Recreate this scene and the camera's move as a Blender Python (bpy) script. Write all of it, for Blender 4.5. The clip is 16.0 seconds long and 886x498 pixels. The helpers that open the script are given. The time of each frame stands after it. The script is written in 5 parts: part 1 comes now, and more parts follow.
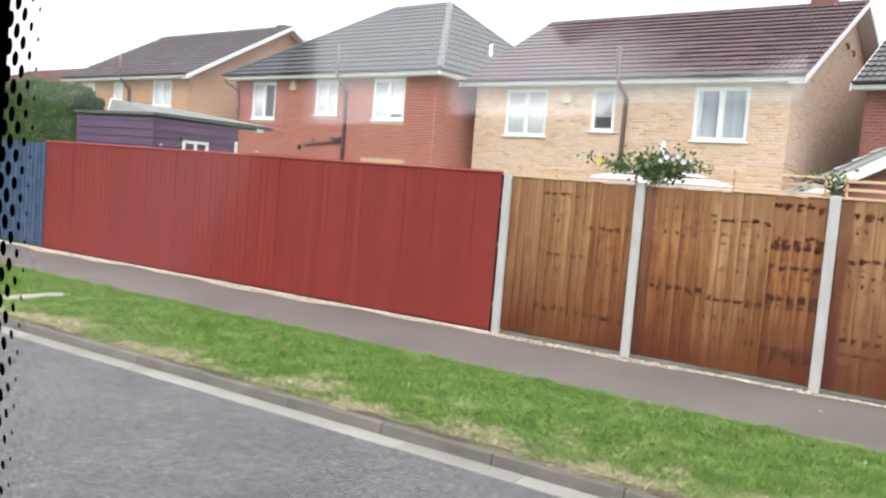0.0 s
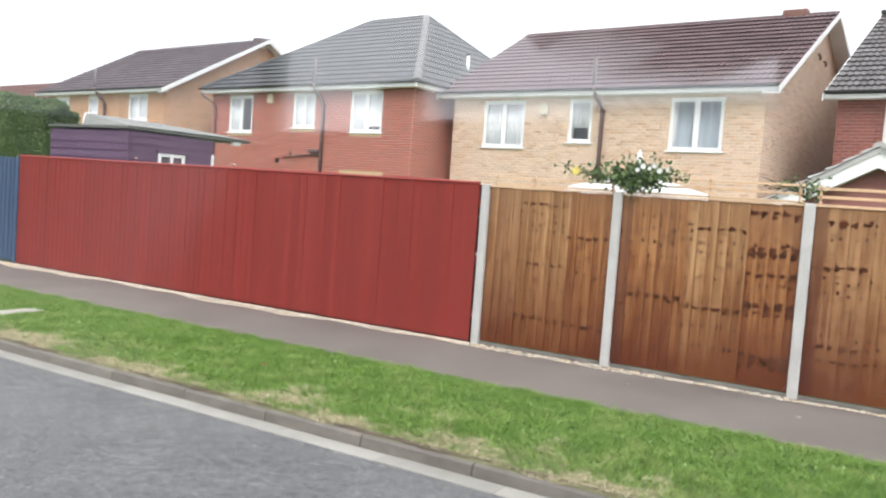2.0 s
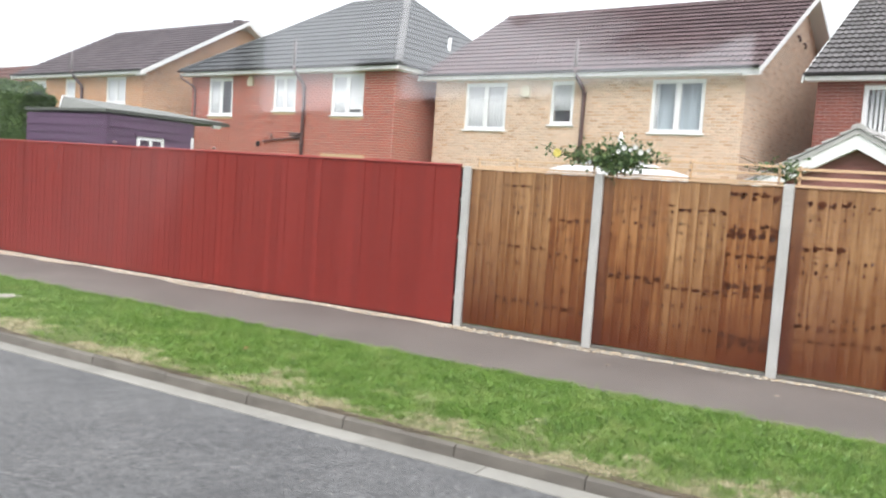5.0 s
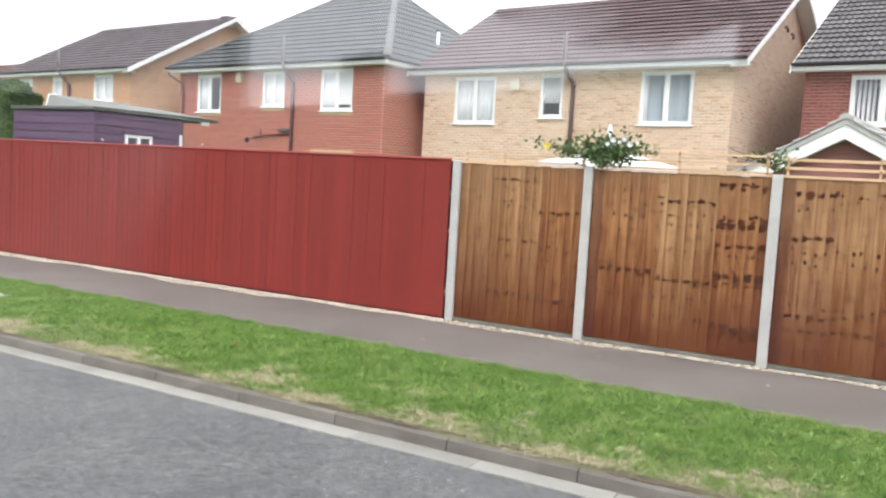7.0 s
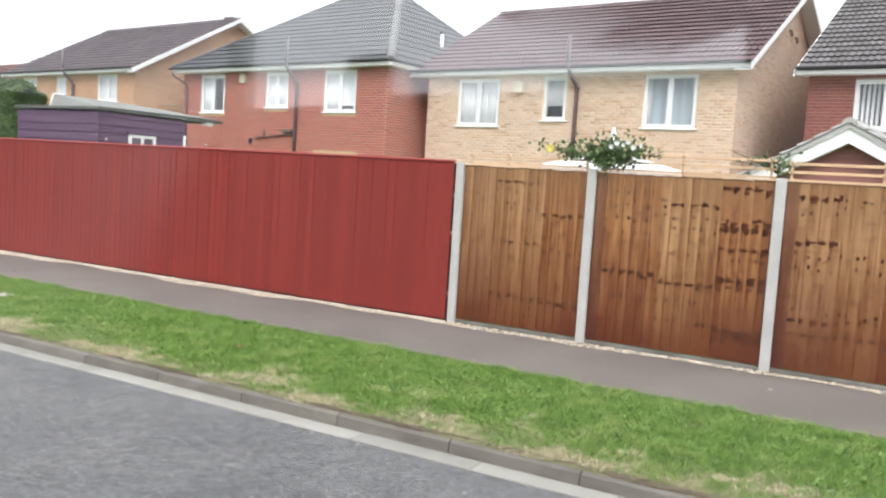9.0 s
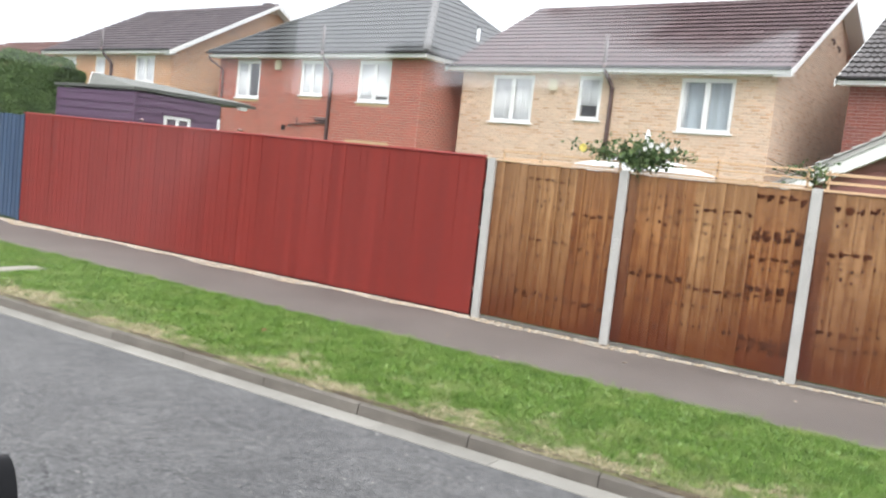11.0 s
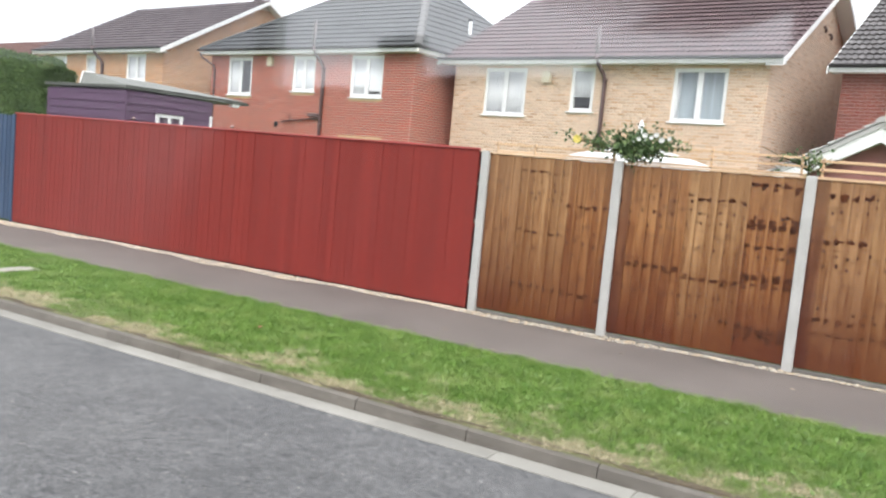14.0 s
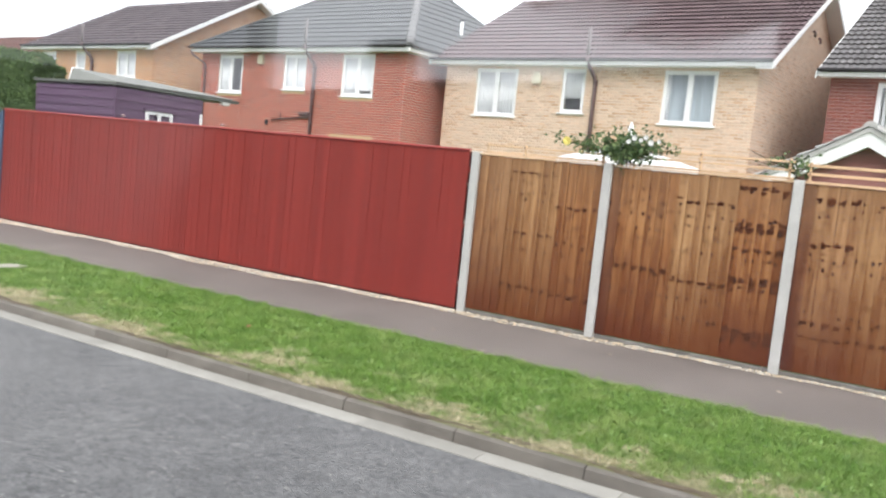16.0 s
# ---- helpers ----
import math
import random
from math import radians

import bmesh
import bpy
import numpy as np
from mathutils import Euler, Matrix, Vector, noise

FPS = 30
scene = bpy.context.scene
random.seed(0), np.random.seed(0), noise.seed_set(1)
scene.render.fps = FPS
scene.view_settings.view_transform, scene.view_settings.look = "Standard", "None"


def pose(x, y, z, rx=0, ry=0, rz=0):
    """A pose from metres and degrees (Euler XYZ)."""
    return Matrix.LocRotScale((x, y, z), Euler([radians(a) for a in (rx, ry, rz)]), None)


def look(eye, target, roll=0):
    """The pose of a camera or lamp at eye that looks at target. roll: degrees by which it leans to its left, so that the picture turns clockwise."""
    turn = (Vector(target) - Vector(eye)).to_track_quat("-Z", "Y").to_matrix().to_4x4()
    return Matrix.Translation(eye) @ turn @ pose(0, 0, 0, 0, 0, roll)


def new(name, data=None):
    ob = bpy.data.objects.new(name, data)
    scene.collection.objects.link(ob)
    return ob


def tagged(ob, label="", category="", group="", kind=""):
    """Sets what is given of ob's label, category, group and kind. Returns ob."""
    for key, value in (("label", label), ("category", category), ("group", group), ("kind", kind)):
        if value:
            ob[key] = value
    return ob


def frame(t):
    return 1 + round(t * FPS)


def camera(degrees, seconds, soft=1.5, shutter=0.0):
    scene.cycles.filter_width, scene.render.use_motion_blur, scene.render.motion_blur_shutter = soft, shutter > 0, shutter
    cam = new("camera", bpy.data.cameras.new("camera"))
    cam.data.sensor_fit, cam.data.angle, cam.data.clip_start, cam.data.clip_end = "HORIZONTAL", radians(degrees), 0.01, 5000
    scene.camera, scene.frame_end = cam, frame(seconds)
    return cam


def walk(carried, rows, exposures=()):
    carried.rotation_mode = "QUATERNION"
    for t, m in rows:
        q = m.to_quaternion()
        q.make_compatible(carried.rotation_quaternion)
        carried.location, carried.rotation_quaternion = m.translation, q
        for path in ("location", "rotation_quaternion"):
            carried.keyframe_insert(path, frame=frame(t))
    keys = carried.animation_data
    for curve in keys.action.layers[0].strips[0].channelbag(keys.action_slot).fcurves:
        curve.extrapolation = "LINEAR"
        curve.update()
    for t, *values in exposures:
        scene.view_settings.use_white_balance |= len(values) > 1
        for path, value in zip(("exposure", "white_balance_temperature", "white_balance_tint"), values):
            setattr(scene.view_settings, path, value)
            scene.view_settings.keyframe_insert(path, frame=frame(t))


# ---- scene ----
cam = camera(55.78, 16.0, soft=2.2)
PATH = [
    (0, (4.8371, -8.756, 1.7105), (-0.5437, -0.3612, 0.9535), 4.65),
    (0.1, (4.8369, -8.752, 1.7095), (-0.5319, -0.3476, 0.9734), 4.61),
    (0.3, (4.8363, -8.737, 1.7075), (-0.5082, -0.3135, 1.0131), 4.53),
    (0.5, (4.8358, -8.736, 1.7054), (-0.4843, -0.2937, 1.0529), 4.45),
    (0.8, (4.8355, -8.738, 1.703), (-0.5041, -0.3075, 1.0592), 4.85),
    (1, (4.8353, -8.757, 1.7014), (-0.5173, -0.3343, 1.0635), 5.12),
    (1.1, (4.8354, -8.756, 1.7008), (-0.4972, -0.3198, 1.0722), 4.91),
    (1.3, (4.8356, -8.736, 1.6995), (-0.4567, -0.2731, 1.0897), 4.47),
    (1.5, (4.8357, -8.733, 1.6982), (-0.416, -0.2436, 1.1072), 4.04),
    (2, (4.8365, -8.731, 1.6956), (-0.3533, -0.2037, 1.1025), 4.16),
    (2.5, (4.8373, -8.7279, 1.6933), (-0.2936, -0.1689, 1.0473), 4.14),
    (3, (4.8381, -8.7252, 1.6913), (-0.2672, -0.1534, 1.012), 4.19),
    (3.5, (4.839, -8.7228, 1.6894), (-0.2323, -0.1317, 1.001), 3.95),
    (4, (4.8402, -8.7208, 1.6876), (-0.1817, -0.1027, 0.9744), 3.85),
    (4.5, (4.8419, -8.7192, 1.6863), (-0.1649, -0.0954, 0.9371), 4.01),
    (7, (4.8499, -8.7119, 1.6839), (-0.051, -0.0352, 0.8496), 3.29),
    (7.5, (4.8506, -8.711, 1.6836), (-0.0362, -0.0265, 0.8468), 3.15),
    (8, (4.8495, -8.7114, 1.6835), (-0.0297, -0.023, 0.8448), 3.05),
    (8.5, (4.8472, -8.7129, 1.6834), (-0.0486, -0.0324, 0.8582), 3.07),
    (9, (4.8437, -8.715, 1.683), (-0.0827, -0.0508, 0.8694), 3.64),
    (9.5, (4.8389, -8.7175, 1.6824), (-0.121, -0.0727, 0.8651), 4.20),
    (10, (4.8333, -8.7183, 1.681), (-0.3012, -0.1789, 0.8354), 6.06),
    (10.2, (4.8311, -8.7181, 1.6803), (-0.3528, -0.2097, 0.8124), 6.32),
    (12.5, (4.8149, -8.7007, 1.6701), (-0.3418, -0.1866, 0.7121), 6.02),
    (13, (4.8146, -8.6981, 1.669), (-0.3305, -0.1793, 0.6897), 5.81),
    (13.5, (4.8155, -8.6967, 1.6689), (-0.3366, -0.1805, 0.705), 4.95),
    (14, (4.8164, -8.6964, 1.6694), (-0.3107, -0.1654, 0.7018), 5.30),
    (14.5, (4.8172, -8.697, 1.6705), (-0.3128, -0.1672, 0.7087), 5.23),
    (15, (4.8185, -8.6987, 1.6727), (-0.3276, -0.1779, 0.7171), 5.63),
    (15.5, (4.8208, -8.7017, 1.6761), (-0.2989, -0.1669, 0.7039), 6.06),
    (16, (4.8246, -8.7059, 1.681), (-0.1981, -0.1124, 0.7197), 5.83),
]
walk(cam, [(t, look(eye, target, roll)) for t, eye, target, roll in PATH])

# ---- world and light: a bright overcast day ----
world = bpy.data.worlds.new("overcast_sky")
scene.world = world
world.use_nodes = True
wn, wl = world.node_tree.nodes, world.node_tree.links
sky = wn.new("ShaderNodeTexSky")
sky.sky_type, sky.sun_disc = "NISHITA", False
sky.sun_elevation, sky.sun_rotation = radians(46.7), radians(148)
sky.air_density, sky.dust_density, sky.ozone_density = 1.0, 6.0, 1.0
veil = wn.new("ShaderNodeHueSaturation")
veil.inputs["Saturation"].default_value = 0.12
wl.new(sky.outputs[0], veil.inputs["Color"])
cloud = wn.new("ShaderNodeMix")
cloud.data_type = "RGBA"
cloud.inputs[0].default_value = 0.6
cloud.inputs[7].default_value = (12.9, 13.4, 14.5, 1)
wl.new(veil.outputs[0], cloud.inputs[6])
wl.new(cloud.outputs[2], wn["Background"].inputs[0])
wn["Background"].inputs[1].default_value = 0.15

sun = new("sun", bpy.data.lights.new("sun", "SUN"))
sun.data.energy, sun.data.angle, sun.data.color = 1.5, radians(25), (1.0, 0.975, 0.94)
sun.matrix_world = look((20, -32, 40), (0, 0, 0))
scene.view_settings.exposure = 0.32


# ---- materials ----
def shader(name):
    m = bpy.data.materials.new(name)
    m.use_nodes = True
    n, l = m.node_tree.nodes, m.node_tree.links
    return m, n, l, n["Principled BSDF"]


def math_node(n, l, op, a, b=None):
    k = n.new("ShaderNodeMath")
    k.operation = op
    for i, v in enumerate((a, b)):
        if v is None:
            continue
        if isinstance(v, (int, float)):
            k.inputs[i].default_value = v
        else:
            l.new(v, k.inputs[i])
    return k.outputs[0]


def mix_node(n, l, f, a, b, how="MIX"):
    k = n.new("ShaderNodeMix")
    k.data_type, k.blend_type = "RGBA", how
    for i, v in ((0, f), (6, a), (7, b)):
        if isinstance(v, (int, float)):
            k.inputs[i].default_value = v
        elif isinstance(v, tuple):
            k.inputs[i].default_value = (*v, 1)
        else:
            l.new(v, k.inputs[i])
    return k.outputs[2]


def ramp(n, l, f, lo, hi, a=0.0, b=1.0):
    k = n.new("ShaderNodeMapRange")
    for i, v in enumerate((lo, hi, a, b)):
        k.inputs[i + 1].default_value = v
    l.new(f, k.inputs[0])
    return k.outputs[0]


def place(n, l, stretch=(1, 1, 1), shift=None):
    """World position, stretched, moved by a random amount per piece if asked."""
    g = n.new("ShaderNodeNewGeometry")
    v = n.new("ShaderNodeVectorMath")
    v.operation = "MULTIPLY"
    l.new(g.outputs["Position"], v.inputs[0])
    v.inputs[1].default_value = stretch
    if shift is None:
        return v.outputs[0]
    w = n.new("ShaderNodeVectorMath")
    w.operation = "ADD"
    l.new(v.outputs[0], w.inputs[0])
    s = math_node(n, l, "MULTIPLY", shift, 37.0)
    l.new(s, w.inputs[1])
    return w.outputs[0]


def noise_node(n, l, at, scale, detail=4.0, rough=0.6):
    k = n.new("ShaderNodeTexNoise")
    k.inputs["Scale"].default_value, k.inputs["Detail"].default_value = scale, detail
    k.inputs["Roughness"].default_value = rough
    l.new(at, k.inputs["Vector"])
    return k.outputs["Fac"]


def chance(n, l):
    """One random number a piece: by object, and by island in joined meshes."""
    o, g = n.new("ShaderNodeObjectInfo"), n.new("ShaderNodeNewGeometry")
    return math_node(n, l, "FRACT", math_node(n, l, "ADD", o.outputs["Random"], g.outputs["Random Per Island"]))


def relief(n, l, bsdf, height, depth, strength=0.6):
    k = n.new("ShaderNodeBump")
    k.inputs["Strength"].default_value, k.inputs["Distance"].default_value = strength, depth
    l.new(height, k.inputs["Height"])
    l.new(k.outputs[0], bsdf.inputs["Normal"])


def surface(name, dark, light, large=1.2, fine=40.0, rough=0.8, depth=0.002, stretch=(1, 1, 1), vary=0.0, tints=None,
            spec=0.3, metal=0.0, fine_mix=0.45, speck=None):
    """A worn surface: two scales of noise between two colours, grain relief, and a random tone for each piece."""
    m, n, l, b = shader(name)
    r = chance(n, l) if vary or tints else None
    at = place(n, l, stretch, r)
    a = noise_node(n, l, at, large, 3.0)
    f = noise_node(n, l, at, fine, 5.0, 0.7)
    t = math_node(n, l, "ADD", math_node(n, l, "MULTIPLY", ramp(n, l, a, 0.3, 0.7), 1 - fine_mix), math_node(n, l, "MULTIPLY", ramp(n, l, f, 0.25, 0.75), fine_mix))
    c = mix_node(n, l, t, dark, light)
    if tints:
        k = n.new("ShaderNodeValToRGB")
        k.color_ramp.interpolation = "CONSTANT"
        e = k.color_ramp.elements
        for i, (p, col) in enumerate(tints):
            q = e[i] if i < 2 else e.new(p)
            q.position, q.color = p, (*col, 1)
        l.new(r, k.inputs[0])
        c = mix_node(n, l, 1.0, c, k.outputs[0], "MULTIPLY")
    if vary:
        r2 = math_node(n, l, "FRACT", math_node(n, l, "MULTIPLY", r, 7.31))
        g = n.new("ShaderNodeCombineColor")
        v = ramp(n, l, r2, 0, 1, 1 - vary, 1 + vary)
        for i in range(3):
            l.new(v, g.inputs[i])
        c = mix_node(n, l, 1.0, c, g.outputs[0], "MULTIPLY")
    if speck:
        size, share, col = speck
        s = noise_node(n, l, at, size, 2.0, 0.5)
        c = mix_node(n, l, ramp(n, l, s, share, share + 0.05), c, col)
    l.new(c, b.inputs["Base Color"])
    b.inputs["Roughness"].default_value, b.inputs["Metallic"].default_value = rough, metal
    b.inputs["Specular IOR Level"].default_value = spec
    relief(n, l, b, f, depth)
    return m


def asphalt_surface():
    """Rolled asphalt: stones of different greys in a dark binder, worn paler in broad patches."""
    m, n, l, b = shader("road_asphalt")
    at = place(n, l)
    tone = None
    for size, lo, hi in ((90.0, 0.76, 1.28), (42.0, 0.84, 1.19)):
        k = n.new("ShaderNodeTexVoronoi")
        k.inputs["Scale"].default_value = size
        l.new(at, k.inputs["Vector"])
        sep = n.new("ShaderNodeSeparateColor")
        l.new(k.outputs["Color"], sep.inputs[0])
        v = ramp(n, l, sep.outputs[0], 0, 1, lo, hi)
        v = math_node(n, l, "MULTIPLY", v, ramp(n, l, k.outputs["Distance"], 0.0, 0.9, 1.06, 0.9))
        tone = v if tone is None else math_node(n, l, "MULTIPLY", tone, v)
    worn = noise_node(n, l, at, 0.7, 4)
    mottle = noise_node(n, l, at, 7.0, 4, 0.7)
    c = mix_node(n, l, ramp(n, l, worn, 0.3, 0.7), (0.139, 0.14, 0.14), (0.187, 0.187, 0.184))
    tone = math_node(n, l, "MULTIPLY", tone, ramp(n, l, mottle, 0.3, 0.7, 0.85, 1.15))
    g = n.new("ShaderNodeCombineColor")
    for i in range(3):
        l.new(tone, g.inputs[i])
    c = mix_node(n, l, 1.0, c, g.outputs[0], "MULTIPLY")
    fleck = noise_node(n, l, place(n, l, (0.7, 1.2, 1)), 24, 3, 0.6)
    c = mix_node(n, l, ramp(n, l, fleck, 0.42, 0.34, 0, 0.6), c, (0.05, 0.05, 0.055))
    spark = noise_node(n, l, at, 34, 1.5, 0.45)
    c = mix_node(n, l, ramp(n, l, spark, 0.7, 0.75, 0, 0.7), c, (0.48, 0.47, 0.43))
    l.new(c, b.inputs["Base Color"])
    b.inputs["Roughness"].default_value, b.inputs["Specular IOR Level"].default_value = 0.9, 0.25
    relief(n, l, b, tone, 0.006)
    return m


ASPHALT = asphalt_surface()
FOOTWAY = surface("footway_asphalt", (0.137, 0.117, 0.105), (0.235, 0.205, 0.186), 0.8, 90, 0.9, 0.003, fine_mix=0.4)
KERB = surface("kerb_concrete", (0.087, 0.077, 0.064), (0.262, 0.24, 0.208), 3.2, 34, 0.9, 0.007, (1, 1, 2.2), vary=0.12, speck=(60, 0.66, (0.4, 0.38, 0.35)))
GRAVEL_BOARD = surface("gravel_board_concrete", (0.06, 0.052, 0.043), (0.29, 0.275, 0.25), 4, 45, 0.9, 0.003)
CHANNEL = surface("channel_concrete", (0.25, 0.24, 0.212), (0.41, 0.396, 0.355), 2.5, 45, 0.9, 0.003, vary=0.1)
POST = surface("post_concrete", (0.4, 0.395, 0.375), (0.6, 0.595, 0.57), 4.0, 50, 0.85, 0.002, vary=0.04)
SLAB = surface("pale_slab", (0.32, 0.3, 0.25), (0.48, 0.455, 0.4), 3, 50, 0.9, 0.002)
EARTH = surface("verge_earth", (0.1, 0.12, 0.045), (0.21, 0.2, 0.1), 2.5, 40, 1.0, 0.01)
SOIL = surface("dark_soil", (0.05, 0.04, 0.028), (0.17, 0.135, 0.09), 5, 60, 1.0, 0.006)
LAWN = surface("rough_lawn", (0.05, 0.1, 0.02), (0.1, 0.16, 0.04), 0.6, 12, 1.0, 0.01)
PEBBLE = surface("pebble", (0.5, 0.45, 0.37), (0.82, 0.77, 0.68), 9, 60, 0.8, 0.001, vary=0.3, tints=[(0, (1, 1, 1)), (0.5, (1.03, 0.9, 0.74)), (0.85, (0.7, 0.67, 0.63))])
RED_PAINT = surface("red_fence_paint", (0.17, 0.017, 0.013), (0.28, 0.038, 0.029), 0.9, 11, 0.68, 0.002, (6, 6, 0.3), vary=0.075, spec=0.28, fine_mix=0.6)
RED_CAP = surface("red_capping_paint", (0.36, 0.05, 0.05), (0.47, 0.1, 0.09), 1.5, 30, 0.55, 0.001, (1, 6, 6))
# red timber with the shade of the gaps put into its colour
RED_SHADED = surface("shaded_red_timber", (0.05, 0.012, 0.012), (0.09, 0.022, 0.02), 2, 30, 0.9, 0.001)
BLUE_PAINT = surface("blue_fence_paint", (0.03, 0.055, 0.11), (0.07, 0.115, 0.19), 1.0, 24, 0.65, 0.0015, (6, 6, 0.7), vary=0.1)
PURPLE_PAINT = surface("purple_shed_paint", (0.088, 0.047, 0.09), (0.14, 0.083, 0.14), 1.0, 26, 0.6, 0.0015, (0.7, 0.7, 6), vary=0.07)
SLAT_WOOD = surface("larch_slat", (0.58, 0.38, 0.22), (0.74, 0.53, 0.34), 2.0, 30, 0.7, 0.001, (0.5, 4, 6), vary=0.1)
FELT = surface("grey_roof_felt", (0.19, 0.2, 0.185), (0.34, 0.34, 0.315), 1.6, 40, 0.95, 0.004)
FELT_EDGE = surface("dark_felt_edge", (0.075, 0.08, 0.072), (0.15, 0.155, 0.14), 3, 40, 0.9, 0.003)
UPVC = surface("white_upvc", (0.83, 0.84, 0.85), (0.89, 0.89, 0.89), 2, 20, 0.35, 0.0003, spec=0.5)
FASCIA = surface("white_fascia", (0.83, 0.83, 0.82), (0.9, 0.9, 0.89), 1.2, 20, 0.45, 0.0005, (0.6, 0.6, 2))
BROWN_PIPE = surface("brown_pipe_plastic", (0.1, 0.062, 0.062), (0.17, 0.115, 0.112), 3, 30, 0.45, 0.0005, spec=0.4)
GREY_PIPE = surface("weathered_grey_pipe", (0.16, 0.14, 0.14), (0.26, 0.23, 0.23), 3, 30, 0.5, 0.0005)
GUTTER = surface("dark_gutter_plastic", (0.03, 0.027, 0.03), (0.075, 0.068, 0.072), 2, 30, 0.6, 0.0005, (0.5, 2, 2))
BLACK = surface("black_plastic", (0.012, 0.012, 0.014), (0.03, 0.03, 0.033), 4, 40, 0.5, 0.0005)
CREAM = surface("cream_plastic", (0.62, 0.56, 0.42), (0.72, 0.66, 0.52), 3, 30, 0.5, 0.0005)
CANVAS = surface("white_canvas", (0.75, 0.75, 0.75), (0.86, 0.86, 0.85), 2, 90, 0.85, 0.0006)
STONE_SILL = surface("buff_stone", (0.5, 0.38, 0.22), (0.62, 0.49, 0.3), 3, 50, 0.9, 0.001)
CURTAIN = surface("white_net", (0.83, 0.84, 0.86), (0.91, 0.91, 0.92), 3, 60, 0.9, 0.0005)
BLIND = surface("blue_grey_blind", (0.36, 0.43, 0.48), (0.5, 0.57, 0.62), 2, 30, 0.8, 0.0003, vary=0.1)
PLASTER = surface("room_plaster", (0.4, 0.4, 0.38), (0.48, 0.47, 0.45), 1, 20, 0.95, 0.0005)
PRINT = surface("black_print", (0.003, 0.003, 0.004), (0.005, 0.005, 0.006), 4, 40, 1.0, 0.0002, spec=0.0)
VERGE = surface("pale_verge_mortar", (0.44, 0.43, 0.42), (0.56, 0.55, 0.53), 3, 40, 0.9, 0.003)
LINING = surface("grey_cabin_lining", (0.4, 0.41, 0.43), (0.48, 0.49, 0.51), 2, 60, 0.9, 0.0005)
BROWN_BOARD = surface("brown_boarding", (0.27, 0.115, 0.1), (0.34, 0.16, 0.14), 2, 30, 0.75, 0.001, (0.6, 2, 6))
BARK = surface("rose_stem", (0.06, 0.05, 0.025), (0.14, 0.11, 0.05), 6, 60, 0.9, 0.002)
PINK_PETAL = surface("pale_pink_petal", (0.7, 0.5, 0.5), (0.8, 0.64, 0.62), 8, 60, 0.7, 0.0005)
PETAL = surface("yellow_petal", (0.75, 0.62, 0.12), (0.85, 0.78, 0.3), 8, 60, 0.7, 0.0005)
RED_LEAF = surface("red_autumn_leaf", (0.13, 0.045, 0.025), (0.24, 0.09, 0.045), 8, 60, 0.7, 0.0005)
DRY_LEAF = surface("dry_leaf", (0.46, 0.36, 0.26), (0.72, 0.62, 0.5), 8, 60, 0.8, 0.0005, vary=0.3)


def brick_surface(name, dark, light, tints):
    return surface(name, dark, light, 6, 90, 0.9, 0.002, vary=0.1, tints=tints, fine_mix=0.4)


BUFF_BRICK = brick_surface("buff_brick", (0.62, 0.445, 0.325), (0.75, 0.575, 0.44), [(0, (1, 1, 1)), (0.42, (1.03, 1.0, 0.97)), (0.74, (0.93, 0.85, 0.76)), (0.9, (0.85, 0.74, 0.64))])
ORANGE_BRICK = brick_surface("orange_brick", (0.42, 0.2, 0.085), (0.56, 0.3, 0.14), [(0, (1, 1, 1)), (0.5, (1.05, 0.98, 0.95)), (0.75, (0.9, 0.83, 0.79)), (0.92, (0.78, 0.69, 0.65))])
RED_BRICK = brick_surface("red_brick", (0.34, 0.078, 0.049), (0.47, 0.138, 0.086), [(0, (1, 1, 1)), (0.5, (1.07, 1.0, 0.95)), (0.8, (0.92, 0.87, 0.85)), (0.95, (0.8, 0.75, 0.75))])
DARK_RED_BRICK = brick_surface("dark_red_brick", (0.195, 0.053, 0.04), (0.275, 0.088, 0.066), [(0, (1, 1, 1)), (0.5, (1.08, 1.0, 0.95)), (0.8, (0.88, 0.84, 0.84)), (0.94, (0.75, 0.7, 0.72))])
BUFF_MORTAR = surface("buff_mortar", (0.72, 0.61, 0.49), (0.81, 0.71, 0.6), 3, 80, 0.95, 0.002)
GREY_MORTAR = surface("grey_mortar", (0.34, 0.255, 0.225), (0.43, 0.335, 0.3), 3, 80, 0.95, 0.002)
PINK_MORTAR = surface("pale_mortar", (0.54, 0.44, 0.4), (0.66, 0.56, 0.51), 3, 80, 0.95, 0.002)
BROWN_TILE = surface("brown_roof_tile", (0.1, 0.068, 0.071), (0.19, 0.134, 0.138), 1.0, 40, 0.85, 0.003, vary=0.16, spec=0.35)
SLATE_TILE = surface("grey_roof_tile", (0.062, 0.067, 0.07), (0.118, 0.122, 0.122), 1.0, 40, 0.85, 0.003, vary=0.14, spec=0.35)
DUSK_TILE = surface("dark_brown_roof_tile", (0.13, 0.122, 0.122), (0.25, 0.236, 0.235), 1.2, 40, 0.85, 0.003, vary=0.2, spec=0.35)
PLUM_TILE = surface("plum_roof_tile", (0.105, 0.085, 0.09), (0.185, 0.152, 0.156), 1.0, 40, 0.85, 0.003, vary=0.14, spec=0.35)
CLAY_TILE = surface("clay_roof_tile", (0.17, 0.085, 0.068), (0.25, 0.14, 0.115), 1.0, 30, 0.85, 0.003, vary=0.15)
HIP_TILE = surface("pale_hip_tile", (0.13, 0.13, 0.128), (0.23, 0.226, 0.22), 3, 40, 0.9, 0.003, vary=0.12)


